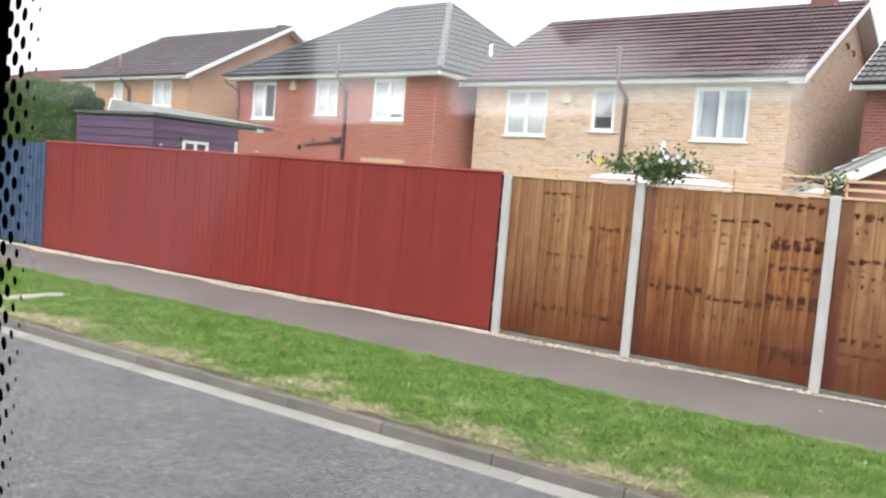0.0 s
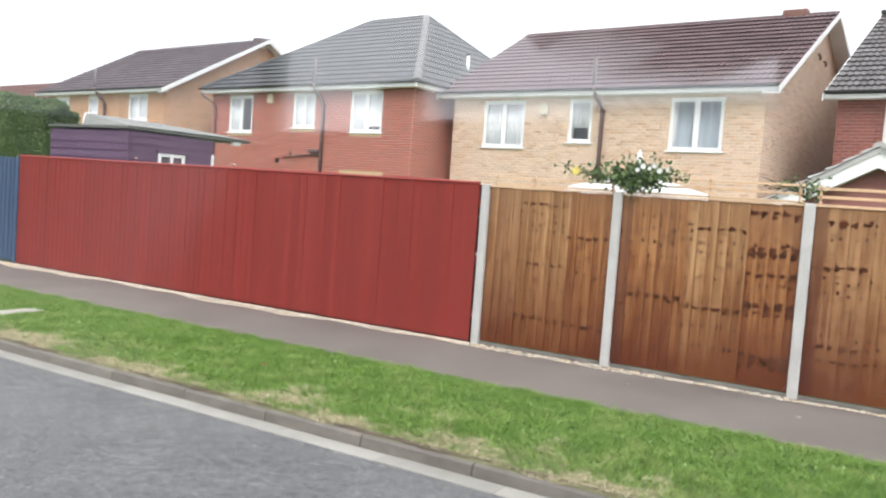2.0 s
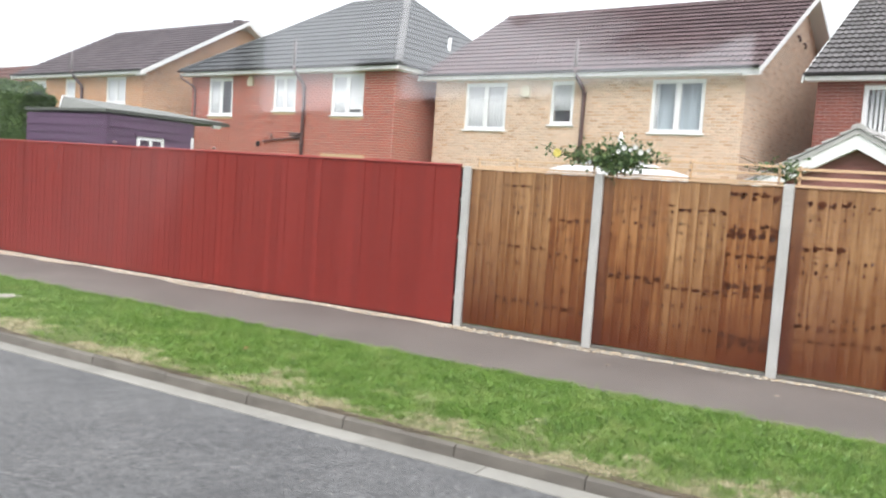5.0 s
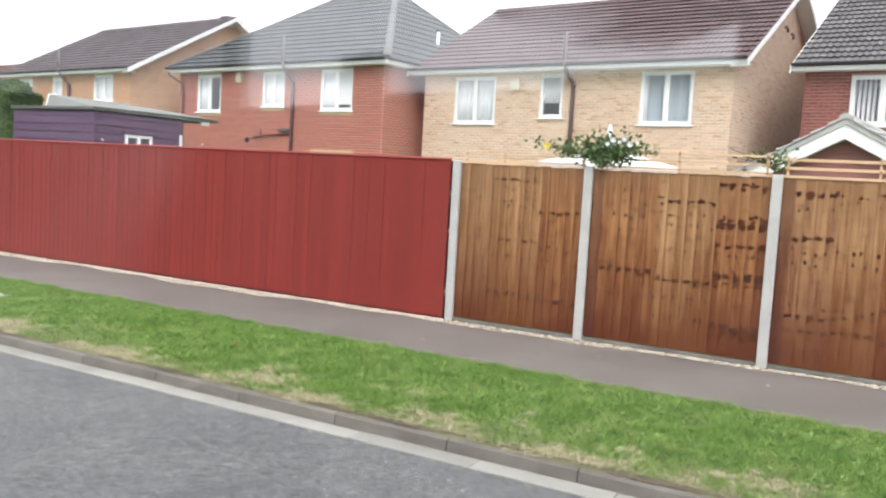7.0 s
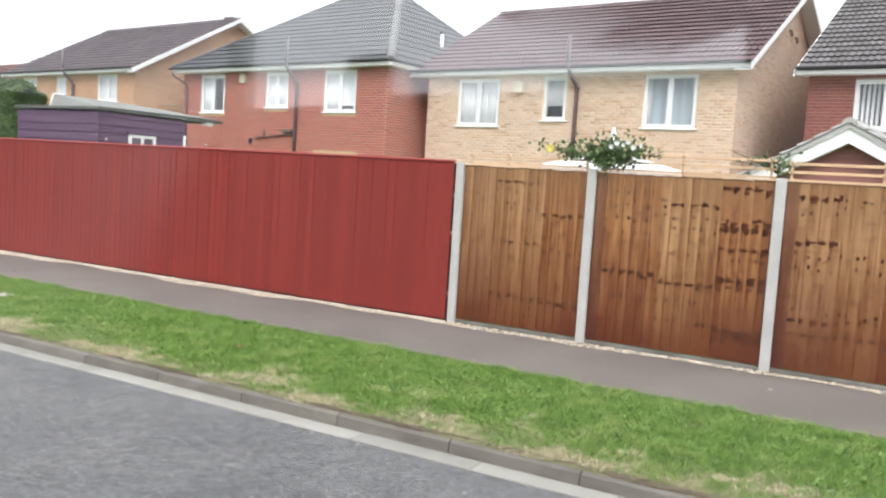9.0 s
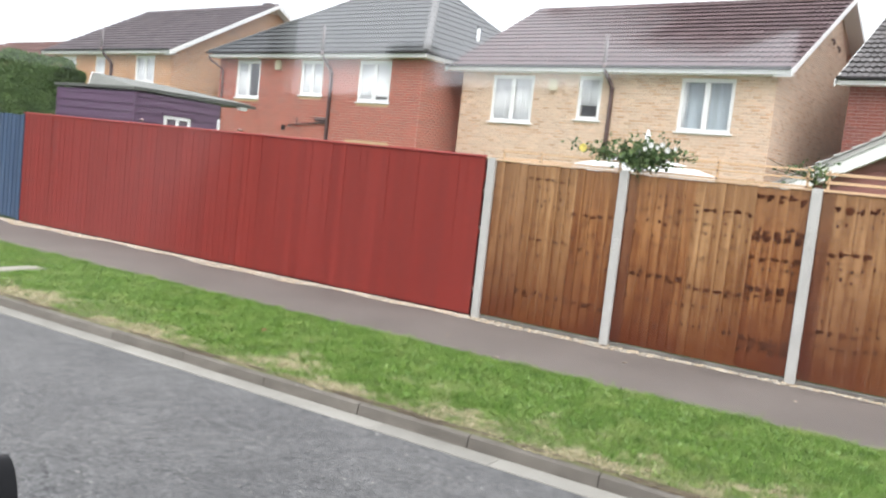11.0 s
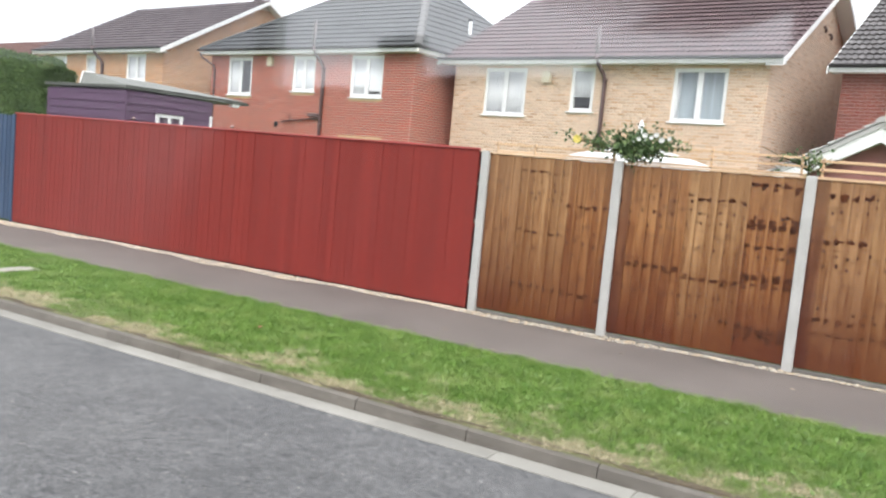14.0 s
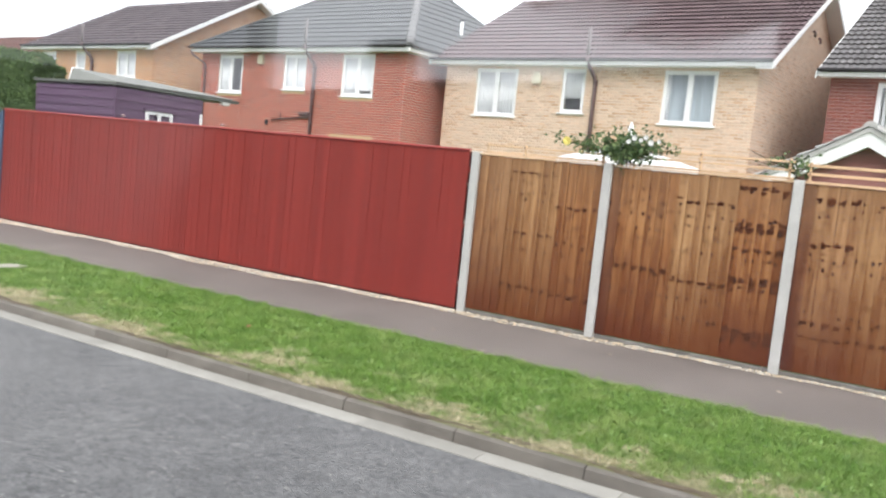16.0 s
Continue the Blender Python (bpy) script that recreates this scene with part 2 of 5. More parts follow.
def glass_surface():
    m, n, l, b = shader("window_glass")
    b.inputs["Base Color"].default_value = (0.97, 0.985, 0.985, 1)
    b.inputs["Roughness"].default_value, b.inputs["Transmission Weight"].default_value, b.inputs["IOR"].default_value = 0.02, 1.0, 1.5
    return m


GLASS = glass_surface()


def fence_timber(name, dark, mid, pale, foot):
    """Stained softwood boards: grain along the board, lap shade painted in, redder and darker low down, weathered at
    the top.
    """
    m, n, l, b = shader(name)
    r = chance(n, l)
    at = place(n, l, (7, 7, 0.45), r)
    grain = noise_node(n, l, at, 9, 6, 0.65)
    streak = noise_node(n, l, at, 2.0, 3)
    cloudy = noise_node(n, l, place(n, l, (1, 1, 1)), 1.3, 3)
    c = mix_node(n, l, ramp(n, l, grain, 0.34, 0.6), dark, mid)
    c = mix_node(n, l, ramp(n, l, streak, 0.46, 0.62, 0, 0.8), c, pale)
    r3 = math_node(n, l, "FRACT", math_node(n, l, "MULTIPLY", r, 5.77))
    c = mix_node(n, l, ramp(n, l, r3, 0.5, 1.0, 0.0, 0.42), c, dark)
    # lap shade painted in: dark line at each lap, pale light-catching edge beside it
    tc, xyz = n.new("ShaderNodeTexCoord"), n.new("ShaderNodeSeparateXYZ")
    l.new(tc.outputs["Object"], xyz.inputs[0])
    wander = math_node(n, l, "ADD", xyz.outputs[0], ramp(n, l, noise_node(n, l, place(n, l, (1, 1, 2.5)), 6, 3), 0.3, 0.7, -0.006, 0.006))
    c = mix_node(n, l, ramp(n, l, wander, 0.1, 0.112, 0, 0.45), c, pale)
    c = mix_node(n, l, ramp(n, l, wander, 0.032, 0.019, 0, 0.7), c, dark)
    smudge = noise_node(n, l, place(n, l, (1.6, 1.6, 6), r), 2.3, 4, 0.7)
    c = mix_node(n, l, ramp(n, l, smudge, 0.56, 0.7, 0, 0.6), c, (0.07, 0.025, 0.012))
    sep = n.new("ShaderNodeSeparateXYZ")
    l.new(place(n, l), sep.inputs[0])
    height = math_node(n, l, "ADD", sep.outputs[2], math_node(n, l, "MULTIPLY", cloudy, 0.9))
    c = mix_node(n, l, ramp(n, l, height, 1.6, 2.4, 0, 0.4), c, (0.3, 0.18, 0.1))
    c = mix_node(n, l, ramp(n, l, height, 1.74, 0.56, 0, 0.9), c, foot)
    l.new(c, b.inputs["Base Color"])
    b.inputs["Roughness"].default_value, b.inputs["Specular IOR Level"].default_value = 0.72, 0.15
    relief(n, l, b, grain, 0.002)
    return m


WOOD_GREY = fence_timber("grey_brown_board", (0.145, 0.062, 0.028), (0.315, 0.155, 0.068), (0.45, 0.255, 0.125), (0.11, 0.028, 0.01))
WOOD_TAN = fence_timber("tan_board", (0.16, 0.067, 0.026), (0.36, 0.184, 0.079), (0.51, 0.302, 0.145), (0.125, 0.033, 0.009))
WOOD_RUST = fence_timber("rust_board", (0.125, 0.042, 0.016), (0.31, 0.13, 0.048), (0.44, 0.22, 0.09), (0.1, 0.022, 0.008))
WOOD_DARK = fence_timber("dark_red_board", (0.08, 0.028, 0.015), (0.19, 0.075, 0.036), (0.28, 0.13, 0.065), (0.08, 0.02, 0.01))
KNOT = surface("dark_knot", (0.034, 0.011, 0.007), (0.1, 0.036, 0.019), 30, 90, 0.8, 0.001, vary=0.4, spec=0.1)
STAIN = surface("resin_stain", (0.05, 0.015, 0.007), (0.12, 0.042, 0.019), 25, 90, 0.8, 0.001, vary=0.3, spec=0.1)


def leaf_surface(name, cols, dry=None):
    """Leaves or blades; dry: a band of straw-coloured growth between two lines along the kerb."""
    m, n, l, b = shader(name)
    r = chance(n, l)
    k = n.new("ShaderNodeValToRGB")
    for i, (p, c) in enumerate(cols):
        q = k.color_ramp.elements[i] if i < 2 else k.color_ramp.elements.new(p)
        q.position, q.color = p, (*c, 1)
    l.new(r, k.inputs[0])
    at = place(n, l)
    patch = noise_node(n, l, at, 5.0, 6, 0.75)
    c = mix_node(n, l, ramp(n, l, patch, 0.35, 0.65, 0.0, 0.55), k.outputs[0], cols[0][1])
    if dry:
        worn = noise_node(n, l, at, 2.1, 6, 0.7)
        c = mix_node(n, l, ramp(n, l, worn, 0.5, 0.68, 0.0, 0.6), c, (0.36, 0.42, 0.15))
        deep = noise_node(n, l, at, 3.4, 5, 0.7)
        c = mix_node(n, l, ramp(n, l, deep, 0.5, 0.66, 0.0, 0.6), c, (0.065, 0.16, 0.02))
        sep = n.new("ShaderNodeSeparateXYZ")
        l.new(at, sep.inputs[0])
        y = math_node(n, l, "ADD", sep.outputs[1], ramp(n, l, noise_node(n, l, at, 1.5, 5, 0.65), 0.32, 0.68, 0.0, 1.15))
        y = math_node(n, l, "ADD", y, math_node(n, l, "MULTIPLY", r, 0.3))
        y = math_node(n, l, "ADD", y, ramp(n, l, noise_node(n, l, at, 7.0, 4, 0.7), 0.35, 0.65, -0.25, 0.35))
        c = mix_node(n, l, ramp(n, l, y, dry[0], dry[1], 0.0, 1.0), mix_node(n, l, r, (0.66, 0.57, 0.41), (0.4, 0.36, 0.2)), c)
    l.new(c, b.inputs["Base Color"])
    b.inputs["Roughness"].default_value, b.inputs["Specular IOR Level"].default_value = 0.6, 0.25
    return m


GRASS = leaf_surface("verge_grass", [(0, (0.085, 0.185, 0.022)), (1, (0.45, 0.56, 0.2)), (0.62, (0.175, 0.32, 0.048))], dry=(-3.12, -2.86))
WEED = leaf_surface("verge_weed", [(0, (0.13, 0.27, 0.06)), (1, (0.42, 0.54, 0.22))])
HEDGE_LEAF = leaf_surface("hedge_leaf", [(0, (0.065, 0.115, 0.042)), (1, (0.24, 0.34, 0.12)), (0.6, (0.13, 0.205, 0.075))])
ROSE_LEAF = leaf_surface("rose_leaf", [(0, (0.045, 0.085, 0.03)), (1, (0.36, 0.46, 0.2)), (0.65, (0.11, 0.18, 0.065))])


# ---- building helpers ----
def part(name, bm, material, parent=None, label="", m=None):
    """Links a bmesh as one mesh object under a thing or a part."""
    me = bpy.data.meshes.new(name)
    bm.to_mesh(me)
    bm.free()
    me.materials.append(material)
    ob = new(name, me)
    ob.parent = parent
    if m is not None:
        ob.matrix_basis = m
    return tagged(ob, label) if label else ob


def sheet(name, verts, faces, material, parent=None, label="", smooth=False):
    me = bpy.data.meshes.new(name)
    me.from_pydata([tuple(v) for v in verts], [], faces)
    me.materials.append(material)
    if smooth:
        me.polygons.foreach_set("use_smooth", [True] * len(me.polygons))
    me.update()
    ob = new(name, me)
    ob.parent = parent
    return tagged(ob, label) if label else ob


def thing(name, m, label, category, group="", kind=""):
    ob = new(name)
    ob.empty_display_size = 0.1
    ob.matrix_basis = m
    return tagged(ob, label, category, group, kind)


def box(bm, x0, x1, y0, y1, z0, z1, bevel=0.0):
    made = bmesh.ops.create_cube(bm, size=1.0, matrix=Matrix.Translation(((x0 + x1) / 2, (y0 + y1) / 2, (z0 + z1) / 2)) @ Matrix.Diagonal((x1 - x0, y1 - y0, z1 - z0, 1)))
    if bevel:
        edges = list({e for v in made["verts"] for e in v.link_edges})
        bmesh.ops.bevel(bm, geom=edges, offset=bevel, segments=1, affect="EDGES")
    return bm


def block(x0, x1, y0, y1, z0, z1, bevel=0.0):
    return box(bmesh.new(), x0, x1, y0, y1, z0, z1, bevel)


def prism(points, a, b, axis="x"):
    """A polygon given in the two other axes, drawn out along one axis from a to b."""
    bm = bmesh.new()

    def at(p, t):
        return {"x": (t, p[0], p[1]), "y": (p[0], t, p[1]), "z": (p[0], p[1], t)}[axis]
    lo, hi = [bm.verts.new(at(p, a)) for p in points], [bm.verts.new(at(p, b)) for p in points]
    bm.faces.new(lo)
    bm.faces.new(hi[::-1])
    for i in range(len(points)):
        j = (i + 1) % len(points)
        bm.faces.new((lo[j], lo[i], hi[i], hi[j]))
    bmesh.ops.recalc_face_normals(bm, faces=bm.faces)
    return bm


def tube(points, radius, sides=10):
    """A round bar along a bent line."""
    bm = bmesh.new()
    pts = [Vector(p) for p in points]
    rings = []
    for i, p in enumerate(pts):
        d = (pts[min(i + 1, len(pts) - 1)] - pts[max(i - 1, 0)]).normalized()
        a = d.orthogonal().normalized() if abs(d.z) > 0.95 else d.cross(Vector((0, 0, 1))).normalized()
        if abs(d.z) > 0.95:
            a = Vector((1, 0, 0)) - d * d.x
            a.normalize()
        b = d.cross(a)
        r = radius[i] if isinstance(radius, (list, tuple)) else radius
        rings.append([bm.verts.new(p + a * math.cos(k / sides * math.tau) * r + b * math.sin(k / sides * math.tau) * r) for k in range(sides)])
    for p, q in zip(rings, rings[1:]):
        for k in range(sides):
            f = bm.faces.new((p[k], p[(k + 1) % sides], q[(k + 1) % sides], q[k]))
            f.smooth = True
    bm.faces.new(rings[0][::-1])
    bm.faces.new(rings[-1])
    bmesh.ops.recalc_face_normals(bm, faces=bm.faces)
    return bm


def leaves(centres, ways, size, rng, slim=0.55):
    """Many small folded leaves as one array of vertices and faces."""
    count = len(centres)
    d = ways / np.linalg.norm(ways, axis=1, keepdims=True)
    other = rng.normal(size=(count, 3))
    side = np.cross(d, other)
    side /= np.linalg.norm(side, axis=1, keepdims=True)
    up = np.cross(side, d)
    s = size * rng.uniform(0.6, 1.3, (count, 1))
    v = np.stack([centres, centres + d * s * 0.5 + side * s * slim * 0.5 + up * s * 0.08, centres + d * s, centres + d * s * 0.5 - side * s * slim * 0.5 + up * s * 0.08], 1).reshape(-1, 3)
    k = np.arange(count)[:, None] * 4
    return v, (k + np.array([[0, 1, 2, 3]]))


def many(name, verts, faces, material, parent=None, label="", category="", kind=""):
    me = bpy.data.meshes.new(name)
    verts, faces = np.asarray(verts, np.float32), np.asarray(faces, np.int32)
    me.vertices.add(len(verts))
    me.vertices.foreach_set("co", verts.ravel())
    size = faces.shape[1]
    me.loops.add(faces.size)
    me.loops.foreach_set("vertex_index", faces.ravel())
    me.polygons.add(len(faces))
    me.polygons.foreach_set("loop_start", np.arange(0, faces.size, size, dtype=np.int32))
    me.update(calc_edges=True)
    me.validate()
    me.materials.append(material)
    ob = new(name, me)
    ob.parent = parent
    return tagged(ob, label, category, "", kind)


# ---- ground ----
def ground():
    bm = bmesh.new()
    bmesh.ops.create_grid(bm, x_segments=40, y_segments=40, size=2500)
    tagged(part("ground", bm, LAWN, None, "", pose(0, 0, -0.16)), "flat green ground reaching the horizon", "ground", "", "structure")
    tagged(part("road", block(-300, 300, -11.0, -4.15, -0.158, -0.105), ASPHALT), "worn grey asphalt road beside the kerb", "road", "", "structure")
    tagged(part("verge", block(-300, 300, -3.925, -1.79, -0.158, -0.014, 0.006), EARTH), "earth of the grass verge between kerb and footway", "verge", "", "structure")
    tagged(part("footway", block(-300, 300, -1.80, -0.10, -0.158, 0.0, 0.01), FOOTWAY), "smooth purplish grey asphalt footway along the fence", "footway", "", "structure")
    # dark strip whose colour stands in for shade under the gravel boards
    tagged(part("fence_foot_shade", block(-20, 8, -0.10, 0.05, -0.15, -0.002), SOIL), "narrow dark strip for the shade at the fence foot", "soil", "", "structure")
    tagged(part("garden_ground", block(-300, 300, 0.05, 70, -0.158, -0.02), LAWN), "lawn of the back gardens behind the fence", "lawn", "", "structure")


ground()


def kerb_run():
    """Kerb stones and flat channel blocks, each 0.915 m long."""
    run = thing("kerb", pose(0, 0, 0), "weathered grey concrete kerb with recessed joints", "kerb", "", "structure")
    chan = thing("channel", pose(0, 0, 0), "pale concrete channel strip at the road edge", "channel", "", "structure")
    k = prism([(-3.865, -0.158), (-3.865, -0.02), (-3.95, -0.018), (-3.975, -0.03), (-3.995, -0.16)], 0.004, 0.908, "x")
    stone = bpy.data.meshes.new("kerb_stone")
    k.to_mesh(stone)
    k.free()
    stone.materials.append(KERB)
    c = block(0.003, 0.912, -4.165, -3.99, -0.158, -0.097, 0.004)
    flat = bpy.data.meshes.new("channel_block")
    c.to_mesh(flat)
    c.free()
    flat.materials.append(CHANNEL)
    rng = random.Random(4)
    for i in range(-34, 20):
        ob = new("kerb_stone", stone)
        ob.parent, ob.location = run, (1.375 + 0.912 * i, rng.uniform(-0.003, 0.003), rng.uniform(-0.002, 0.002))
        ob = new("channel_block", flat)
        ob.parent, ob.location = chan, (1.63 + 0.915 * i, rng.uniform(-0.002, 0.002), rng.uniform(-0.0015, 0.0015))
    # dark soil that has crept over the back of the kerb, with an uneven edge
    v, f, n = [], [], 700
    for i in range(n):
        x = -24 + i * 0.05
        e = -3.91 + 0.02 * math.sin(x * 2.9) + 0.012 * math.sin(x * 8.3 + 1) + rng.uniform(-0.008, 0.008)
        v += [(x, e, -0.0175), (x, e + 0.008, -0.009), (x, -3.85, -0.0085)]
        if i:
            k = 3 * i
            f += [(k - 3, k, k + 1, k - 2), (k - 2, k + 1, k + 2, k - 1)]
    sheet("soil_edge", v, f, SOIL, run, "dark soil crept over the kerb back")
    part("bedding", block(-30, 20, -4.09, -3.87, -0.157, -0.12), KERB, run)


kerb_run()


# ---- fence ----
FENCE_TOP = 1.915


def post_mesh():
    bm = block(0, 0.1, -0.005, 0.095, -0.15, 1.9, 0.008)
    top = [v for v in bm.verts if v.co.z > 1.88]
    for v in top:
        v.co.z += 0.022 * (1 - ((v.co.x - 0.05) / 0.06) ** 2)
    return bm


fence = thing("timber_fence", pose(0, 0, 0), "brown timber panel fence between pale concrete posts", "fence")


def concrete_post(x):
    bm = post_mesh()
    for s in (0.02, 0.075):
        box(bm, s, s + 0.006, -0.0085, -0.003, 0.05, 1.8)
    part("fence_post", bm, POST, fence, "pale concrete slotted post with a rounded top", pose(x, 0, 0))


for px in (0.0, 1.635, 3.568, 5.5):
    concrete_post(px)


def feather_board(w, h, t0, t1):
    """A tapered board: thin at one edge, thick at the other."""
    return prism([(0, 0), (w, 0), (w, -t1), (0, -t0)], 0, h, "z")


def knot_shapes(stuff, proud):
    """A few uneven ovals that the knots share."""
    rng, made = random.Random(3), []
    for _ in range(6):
        ring = [(math.cos(a) * rng.uniform(0.5, 1.3), 0.0, math.sin(a) * rng.uniform(0.5, 1.3)) for a in [k / 9 * math.tau for k in range(9)]]
        me = bpy.data.meshes.new("knot")
        me.from_pydata([(0, proud, 0), *ring], [], [(0, k + 1, (k + 1) % 9 + 1) for k in range(9)])
        me.materials.append(stuff)
        made.append(me)
    return made


KNOTS = knot_shapes(KNOT, -0.0012)
STAINS = knot_shapes(STAIN, -0.0002)


def timber_panel(x0, x1, bundles, seed):
    """A closeboard panel. bundles: boards sawn from one log, with their shared rows of knots: end, timber, (height, half width, half height, share)."""
    rng = random.Random(seed)
    p = new("panel")
    p.parent, p.location = fence, (x0, 0, 0)
    tagged(p, "stained brown closeboard panel with dark knots")
    w = x1 - x0
    count = round(w / 0.102)
    step = w / count
    for i in range(count):
        mid = x0 + (i + 0.5) * step
        end, timber, rows = next(b for b in bundles if mid < b[0])
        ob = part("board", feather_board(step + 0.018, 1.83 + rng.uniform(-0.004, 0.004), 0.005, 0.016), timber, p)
        ob.matrix_basis = pose(i * step - 0.004, 0.042 - 0.0008 * (i % 2), 0.05, rng.uniform(-0.15, 0.15), rng.uniform(-0.2, 0.2), 0)
        for z, sx, sz, share in rows:
            if share >= 1.0:
                k = new("knot", rng.choice(STAINS))
                k.parent = p
                k.location = (i * step + step * rng.uniform(0.3, 0.7), 0.0278, z + rng.gauss(0, 0.012))
                k.scale = (rng.uniform(0.025, 0.05), 1, sz * rng.uniform(0.5, 1.3))
            for _ in range(3 if share > 1.55 else 2 if share > 1.3 else 1):
                if rng.random() > share + 0.3:
                    continue
                kx, kz = rng.uniform(0.015, step - 0.012), z + rng.gauss(0, 0.017)
                k = new("knot", rng.choice(KNOTS))
                k.parent = p
                k.location = (i * step + kx, 0.0345 - 0.011 * kx / step - 0.0018, kz)
                k.scale = (sx * rng.uniform(0.6, 1.15), 1, sz * rng.uniform(0.6, 1.15))
    for z in (0.3, 0.95, 1.6):
        part("rail", block(0, w, 0.05, 0.085, z, z + 0.07), WOOD_GREY, p)
    part("capping", block(-0.002, w + 0.002, 0.012, 0.07, 1.884, 1.9, 0.003), SLAT_WOOD, p, "lighter timber capping strip")
    part("gravel_board", block(0, w, 0.022, 0.08, -0.12, 0.034, 0.006), GRAVEL_BOARD, p, "grey concrete gravel board at the foot")


S, M, L, X = (0.0135, 0.0155), (0.018, 0.021), (0.024, 0.022), (0.031, 0.028)
P1 = [(0.54, WOOD_GREY, [(1.01, *M, 0.8), (0.56, *M, 0.8), (1.55, *S, 0.4), (0.8, *S, 0.3)]),
      (1.14, WOOD_TAN, [(1.72, 0.03, 0.013, 1.2), (1.64, *S, 0.7), (1.5, *M, 0.7), (1.43, *S, 0.6), (1.04, *S, 1.0), (0.84, *S, 0.6), (0.4, *M, 1.5), (0.28, *S, 0.5), (0.21, *S, 0.5)]),
      (2.0, WOOD_RUST, [(1.37, *L, 1.1), (1.09, *S, 0.8), (0.96, *M, 0.6), (0.82, *M, 0.25), (0.38, 0.05, 0.011, 1.5), (1.6, *S, 0.3)])]
P2 = [(1.8, WOOD_DARK, [(1.5, *M, 0.9), (0.7, *M, 0.9)]), (2.43, WOOD_RUST, [(1.68, *S, 0.6), (1.55, *S, 0.4), (1.41, *M, 0.5), (1.28, *S, 0.4), (0.83, 0.035, 0.014, 1.6), (0.57, *S, 0.5), (0.31, *S, 0.5)]),
      (3.03, WOOD_TAN, [(1.6, *L, 1.0), (1.46, *S, 0.6), (1.34, *S, 0.7), (1.08, *S, 0.5), (0.77, *L, 1.2), (0.58, *M, 0.7), (0.37, *M, 0.8)]),
      (4.0, WOOD_RUST, [(1.78, *L, 1.5), (1.45, *L, 1.5), (1.38, *X, 1.6), (1.17, *M, 1.0), (1.08, *S, 0.6), (0.86, *X, 1.6), (0.79, *L, 1.0), (0.34, *X, 1.6), (0.27, *X, 1.5)])]
P3 = [(3.74, WOOD_DARK, [(1.3, *M, 0.9), (0.5, *M, 0.9)]), (4.13, WOOD_GREY, [(1.73, *L, 1.5), (1.6, *S, 0.7), (1.31, *L, 1.4), (1.18, *M, 0.5), (1.05, *M, 0.7), (0.66, *M, 0.6), (0.55, *L, 1.0), (0.4, 0.03, 0.009, 1.2)]),
      (4.6, WOOD_TAN, [(1.73, *L, 0.9), (1.65, *S, 0.5), (1.2, *L, 0.9), (1.08, *M, 0.5), (0.66, *L, 0.9), (0.59, *M, 0.8), (0.43, 0.03, 0.009, 1.0)]),
      (6.0, WOOD_RUST, [(1.6, *M, 0.8), (1.2, *M, 0.8), (0.7, *M, 0.8), (0.4, *M, 0.6)])]
timber_panel(0.102, 1.633, P1, 11)
timber_panel(1.737, 3.566, P2, 12)
timber_panel(3.67, 5.498, P3, 13)


def red_fence():
    """Painted vertical boards under one capping, a dark gap at the foot and at the concrete post."""
    f = thing("red_fence", pose(-9.36, 0, 0), "long red painted vertical board fence with a capping rail", "fence")
    w, rng = 9.315, random.Random(7)
    count = 80
    step = w / count
    for i in range(count):
        ob = part("board", feather_board(step + 0.01, 1.889, 0.006, 0.01), RED_PAINT, f)
        ob.matrix_basis = pose(i * step, 0.016 - 0.0004 * (i % 2), 0.03 + rng.uniform(-0.006, 0.004), rng.uniform(-0.1, 0.1), 0, 0)
    part("capping", block(-0.01, w + 0.01, -0.012, 0.045, 1.912, 1.937, 0.004), RED_CAP, f, "lighter red capping rail")
    for z in (0.3, 1.0, 1.65):
        part("rail", block(0, w + 0.03, 0.022, 0.06, z, z + 0.07), RED_PAINT, f)
    # posts and kickboard carry the gap shade in their colour
    for i in range(6):
        part("post", block(w / 5 * i - 0.05 * (i > 0), w / 5 * i + 0.05, 0.06, 0.15, -0.1, 1.9), RED_SHADED, f)
    part("kickboard", block(0, w, 0.03, 0.055, -0.1, 0.1), RED_SHADED, f, "board behind the foot gap, the gap's shade in its colour")
    for z in (0.32, 1.05, 1.5):
        part("clip", block(w + 0.014, w + 0.04, 0.012, 0.03, z, z + 0.035, 0.003), CHANNEL, f, "pale metal fence clip")


red_fence()


def blue_fence():
    f = thing("blue_fence", pose(-21.0, 0, 0), "blue painted vertical board fence", "fence")
    w, rng = 11.6, random.Random(8)
    count = 92
    step = w / count
    for i in range(count):
        ob = part("board", feather_board(step + 0.012, 1.84, 0.006, 0.018), BLUE_PAINT, f)
        ob.matrix_basis = pose(i * step, 0.03 - 0.001 * (i % 2), 0.05 + rng.uniform(-0.01, 0.01), 0, 0, 0)
    part("rail", block(0, w, 0.036, 0.08, 1.55, 1.62), BLUE_PAINT, f)
    part("rail", block(0, w, 0.036, 0.08, 0.3, 0.37), BLUE_PAINT, f)
    part("end_post", block(w - 0.03, w + 0.03, -0.01, 0.09, -0.1, 1.9, 0.006), BLUE_PAINT, f, "blue painted end post")


blue_fence()


